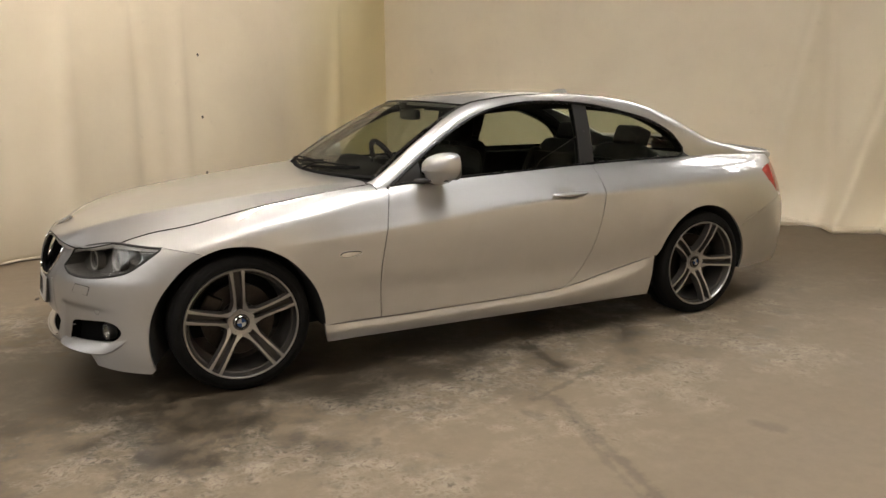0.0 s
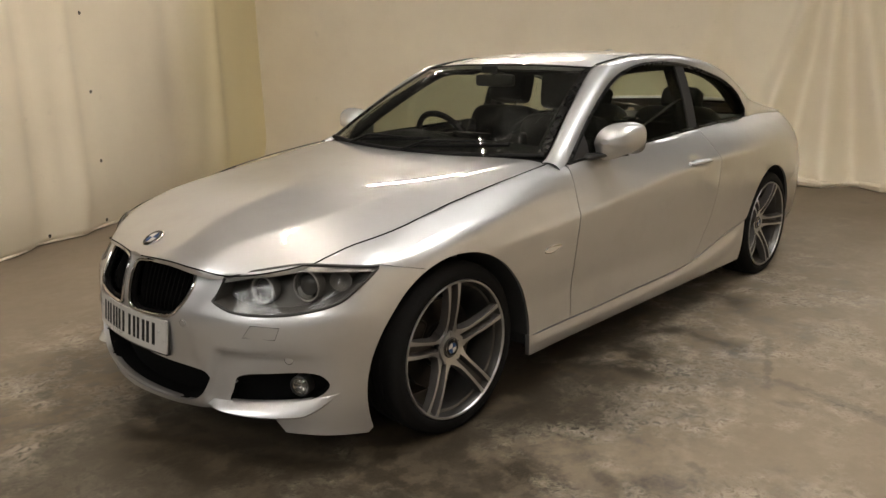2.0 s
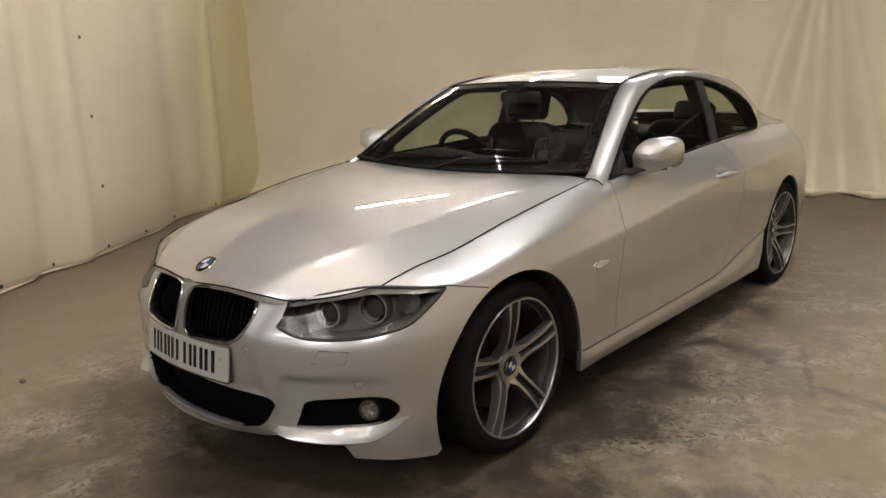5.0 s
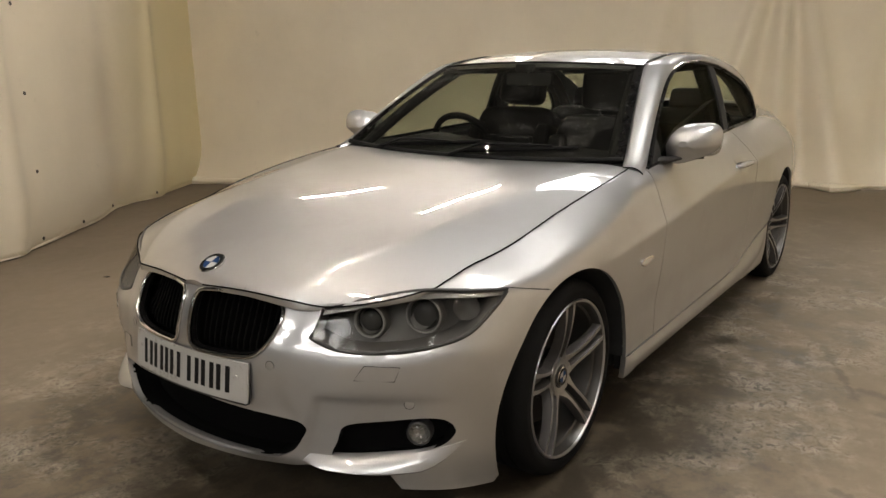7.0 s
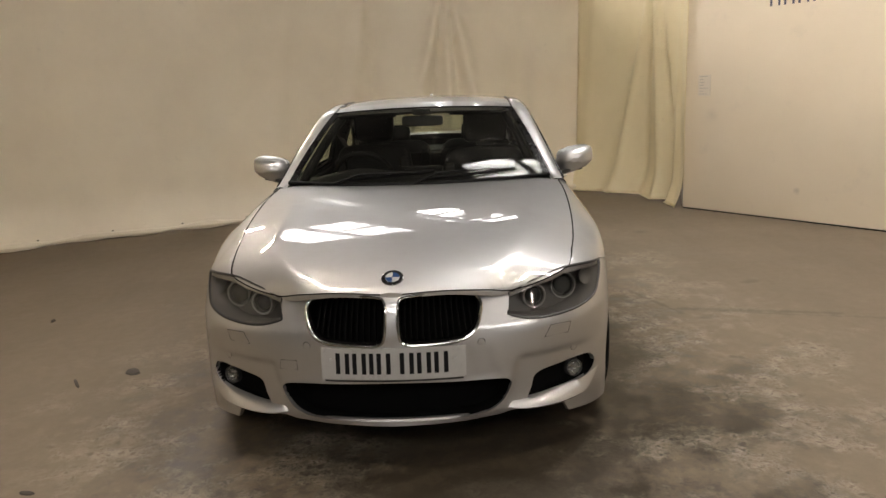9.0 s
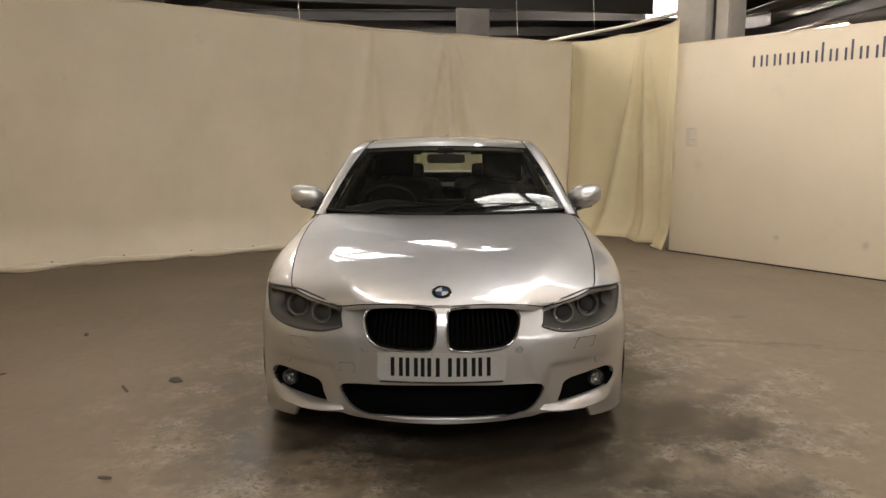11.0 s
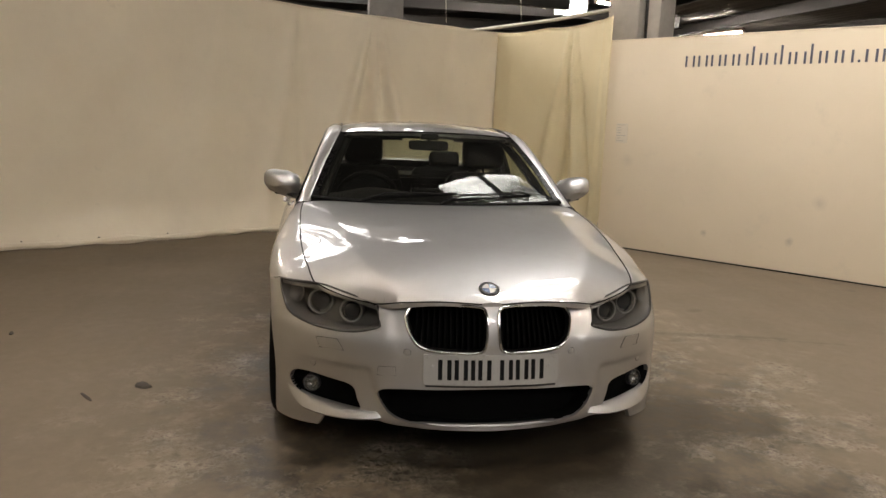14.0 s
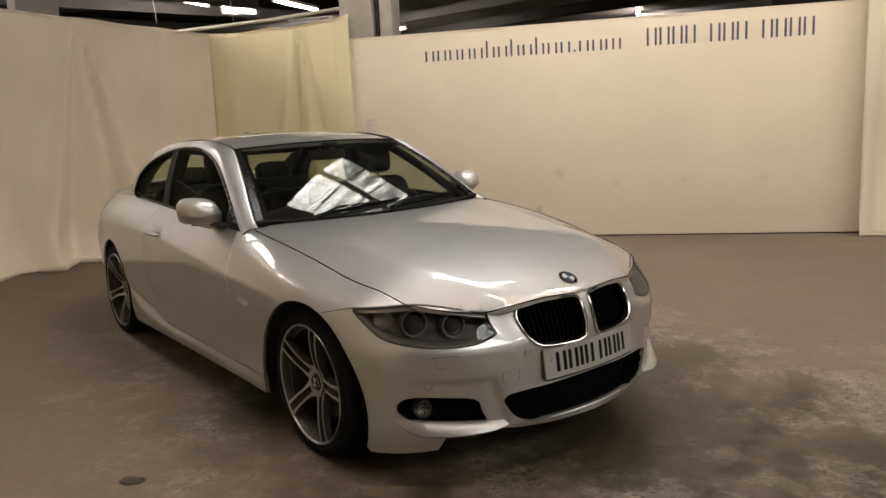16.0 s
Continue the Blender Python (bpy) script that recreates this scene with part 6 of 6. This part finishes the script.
def wheel(x, sgn, turn, y=0.750, dish=0.0):
    m = Matrix.Translation((x, sgn * y, HUB)) @ Matrix.Rotation(radians(90 * -sgn), 4, "X") @ Matrix.Rotation(radians(turn), 4, "Z")
    w = part("wheel", RIM, None, car, "grey alloy wheel with five twin spokes and a low tyre", m)
    deepen = Matrix.Diagonal((1, 1, 1 + dish / 0.042, 1))  # spokes climb further where the hub lies deeper
    part("tyre", TYRE, None, w, "black low-profile tyre")
    part("barrel", BARREL, None, w)
    part("brake_disc", DISC, None, w, "worn steel brake disc", Matrix.Translation((0, 0, 0.03 - dish)))
    part("brake_caliper", CALIPER, None, w, "", Matrix.Translation((0, 0, 0.03 - dish)) @ Matrix.Rotation(radians(-turn + (60 if x < 1 else -60)), 4, "Z"))
    part("hub", HUBM, None, w, "", Matrix.Translation((0, 0, 0.053 - dish)))
    for k in range(5):
        q = Matrix.Rotation(radians(72 * k), 4, "Z") @ Matrix.Translation((0, 0, 0.054 - dish)) @ deepen
        for me in SPOKES:
            part("spoke", me, None, w, "", q)
        part("spoke_web", WEB, None, w, "", q)
        part("hub_bridge", CROTCH, None, w, "", Matrix.Rotation(radians(72 * k + 36), 4, "Z") @ Matrix.Translation((0, 0, 0.054 - dish)))
        part("wheel_bolt", BOLT, None, w, "", Matrix.Rotation(radians(72 * k), 4, "Z") @ Matrix.Translation((0.053, 0, 0.064 - dish)))
    cap = roundel(Matrix.Translation((0, 0, 0.078 - dish)), 0.031, w, "centre_cap")
    for ch in list(cap.children):
        # the cap's own pieces become part of the wheel, one level up
        ch.parent = w
        ch.matrix_local = Matrix.Translation((0, 0, 0.078 - dish))


wheel(0.010, -1, 93, 0.741)
wheel(AXLE, -1, 70, 0.742, 0.018)
wheel(0.010, 1, 40, 0.741)
wheel(AXLE, 1, 20, 0.742, 0.018)

# --- underside and cabin shell
part("underbody", box(-0.55, 3.5, -0.52, 0.52, 0.17, 0.24, 0.02), DARK, car)
part("floor_pan", box(0.42, 2.33, -0.82, 0.82, 0.20, 0.27, 0.02), DARK, car)
part("bulkhead", box(0.40, 0.62, -0.70, 0.70, 0.25, 0.84, 0.02), DARK, car)
part("engine_bay", box(-0.42, 0.40, -0.50, 0.50, 0.24, 0.66, 0.03), DARK, car)
part("boot_box", box(2.45, 3.55, -0.50, 0.50, 0.24, 0.88, 0.03), DARK, car)

# --- dashboard
dash = bmesh.new()
sect = [(0.62, 0.895), (0.78, 0.925), (0.95, 0.930), (1.06, 0.912), (1.11, 0.86), (1.10, 0.74), (1.05, 0.60), (0.70, 0.55)]
cols = []
for y in np.linspace(-0.72, 0.72, 25):
    hood = 0.035 * math.exp(-(((y - 0.36) / 0.17) ** 2))
    cols.append([dash.verts.new((x + 0.02 * (1 - (y / 0.72) ** 2) * (i < 3), y, z + hood * (1 if 1 <= i <= 3 else 0) - 0.02 * (y / 0.72) ** 2)) for i, (x, z) in enumerate(sect)])
for a, b in zip(cols, cols[1:]):
    for k in range(len(sect)):
        j = (k + 1) % len(sect)
        dash.faces.new((a[k], a[j], b[j], b[k]))
dash.faces.new(cols[0])
dash.faces.new(cols[-1][::-1])
dashboard = part("dashboard", dash, LEATHER, car, "black dashboard with a hooded binnacle")
part("centre_console", box(1.0, 1.9, -0.11, 0.11, 0.27, 0.58, 0.03), LEATHER, car)
part("dash_screen", box(1.01, 1.05, -0.12, 0.12, 0.90, 0.955, 0.01), GLOSSBLACK, dashboard)

# --- steering wheel, on the right
sw = Matrix.Translation((1.215, 0.37, 0.865)) @ Matrix.Rotation(radians(64), 4, "Y")
ringpts = [(0.182 * math.cos(a), 0.182 * math.sin(a), 0) for a in (2 * math.pi * k / 40 for k in range(40))]
steer = part("steering_wheel", tube(ringpts, 0.017, 10, True), LEATHER, car, "black leather sports steering wheel", sw)
part("airbag_boss", lathe([(0.070, -0.05), (0.075, -0.01), (0.060, 0.012), (0, 0.018)], 28), LEATHER, steer)
for a in (0, 180, 270):
    part("wheel_spoke", box(0.05, 0.175, -0.018, 0.018, -0.012, 0.004, 0.005), BLACK, steer, "", Matrix.Rotation(radians(a + 90), 4, "Z"))
part("steering_column", tube([(1.20, 0.37, 0.855), (1.02, 0.37, 0.77)], 0.045, 12), BLACK, car)

# --- seats
def cushion(sx, sy, sz, puff=0.35, n=10):
    """A soft block, centred, with rounded corners and a slight swell."""
    bm = bmesh.new()
    bmesh.ops.create_cube(bm, size=2.0)
    bmesh.ops.subdivide_edges(bm, edges=list(bm.edges), cuts=n, use_grid_fill=True)
    for v in bm.verts:
        p = v.co
        l = (abs(p.x) ** 6 + abs(p.y) ** 6 + abs(p.z) ** 6) ** (1 / 6)
        v.co = Vector((p.x / l * sx / 2, p.y / l * sy / 2, p.z / l * sz / 2))
    return bm


def seat(x, y, name, lean, back_h, wide, rests=True):
    base = part(name, cushion(0.52, wide, 0.17), LEATHER, car, "black leather seat", Matrix.Translation((x, y, 0.46)))
    piv = Matrix.Translation((0.24, 0, 0.02)) @ Matrix.Rotation(radians(lean), 4, "Y")
    part("backrest", cushion(0.15, wide, back_h), LEATHER, base, "", piv @ Matrix.Translation((0, 0, back_h / 2)))
    for s in (-1, 1):
        part("side_bolster", cushion(0.16, 0.09, back_h * 0.8), LEATHER, base, "", piv @ Matrix.Translation((-0.05, s * wide * 0.43, back_h * 0.42)))
    part("headrest", cushion(0.12, 0.26 if rests else 0.24, 0.20 if rests else 0.13), LEATHER, base, "", piv @ Matrix.Translation((-0.005, 0, back_h + (0.12 if rests else 0.055))))
    for s in (-0.05, 0.05):
        part("headrest_post", tube([(0, s, back_h - 0.03), (0, s, back_h + 0.06)], 0.007, 8), BLACK, base, "", piv)
    return base


seat(1.39, 0.37, "front_seat", 15, 0.575, 0.50)
seat(1.02, -0.37, "front_seat", 6, 0.565, 0.50)
seat(2.16, 0.32, "rear_seat", 22, 0.56, 0.56, False)
seat(2.16, -0.32, "rear_seat", 22, 0.56, 0.56, False)
part("parcel_shelf", box(2.55, 3.10, -0.54, 0.54, 0.90, 0.935, 0.01), LEATHER, car)
part("rear_bulkhead", box(2.44, 2.50, -0.56, 0.56, 0.28, 0.92, 0.01), LEATHER, car)
# headlining and pillar trims
patch("headlining", lambda u: np.array(ws_top(u)) + (0.03, 0, -0.03), lambda u: np.array(rg_top(u)) + (-0.02, 0, -0.03), (0, 0, 0.030), 15, 10, LEATHER, car, "dark headlining", 0.006)
for sgn in (1, -1):
    part("door_card", box(0.80, 2.40, sgn * 0.735 - 0.025, sgn * 0.735 + 0.025, 0.28, 0.865, 0.015), LEATHER, car)
    part("rear_side_trim", box(2.0, 2.60, sgn * 0.66 - 0.03, sgn * 0.66 + 0.03, 0.40, 0.915, 0.015), LEATHER, car)
    part("b_pillar_trim", tube([(1.99, sgn * 0.675, 0.90), (2.0, sgn * 0.625, 1.10), (2.0, sgn * 0.560, 1.26)], 0.044, 10), LEATHER, car)
    part("a_pillar_trim", tube([Vector(on_screen(sgn * 0.93, v, -0.045)) for v in np.linspace(0.02, 1.02, 9)], 0.026, 10), LEATHER, car)
    part("roof_rail_trim", tube([Vector(p) for p in spline([(1.29, sgn * 0.530, 1.232), (1.55, sgn * 0.570, 1.262), (2.0, sgn * 0.575, 1.268), (2.40, sgn * 0.560, 1.222), (2.62, sgn * 0.575, 1.13), (2.80, sgn * 0.605, 0.985)], 5)], 0.034, 10), LEATHER, car)
    belt = part("seat_belt", tube([(2.0, sgn * 0.66, 1.12), (1.80, sgn * 0.52, 0.95), (1.66, sgn * 0.36, 0.62)], 0.018, 6, False, None, 0.15), BLACK, car)
    part("sun_visor", box(-0.07, 0.07, -0.17, 0.17, -0.008, 0.008, 0.006), LEATHER, car, "", Matrix.Translation((1.30, sgn * 0.33, 1.252)) @ Matrix.Rotation(radians(-12), 4, "Y"))
rv = part("rear_view_mirror", cushion(0.035, 0.245, 0.062), BLACK, car, "black rear-view mirror", Matrix.Translation((1.215, 0.0, 1.205)))
part("mirror_stalk", tube([(-0.02, 0, 0.06), (0.0, 0, 0.02)], 0.016, 8), BLACK, rv)
part("sensor_housing", box(-0.05, 0.02, -0.055, 0.055, 0.035, 0.075, 0.012), BLACK, rv)
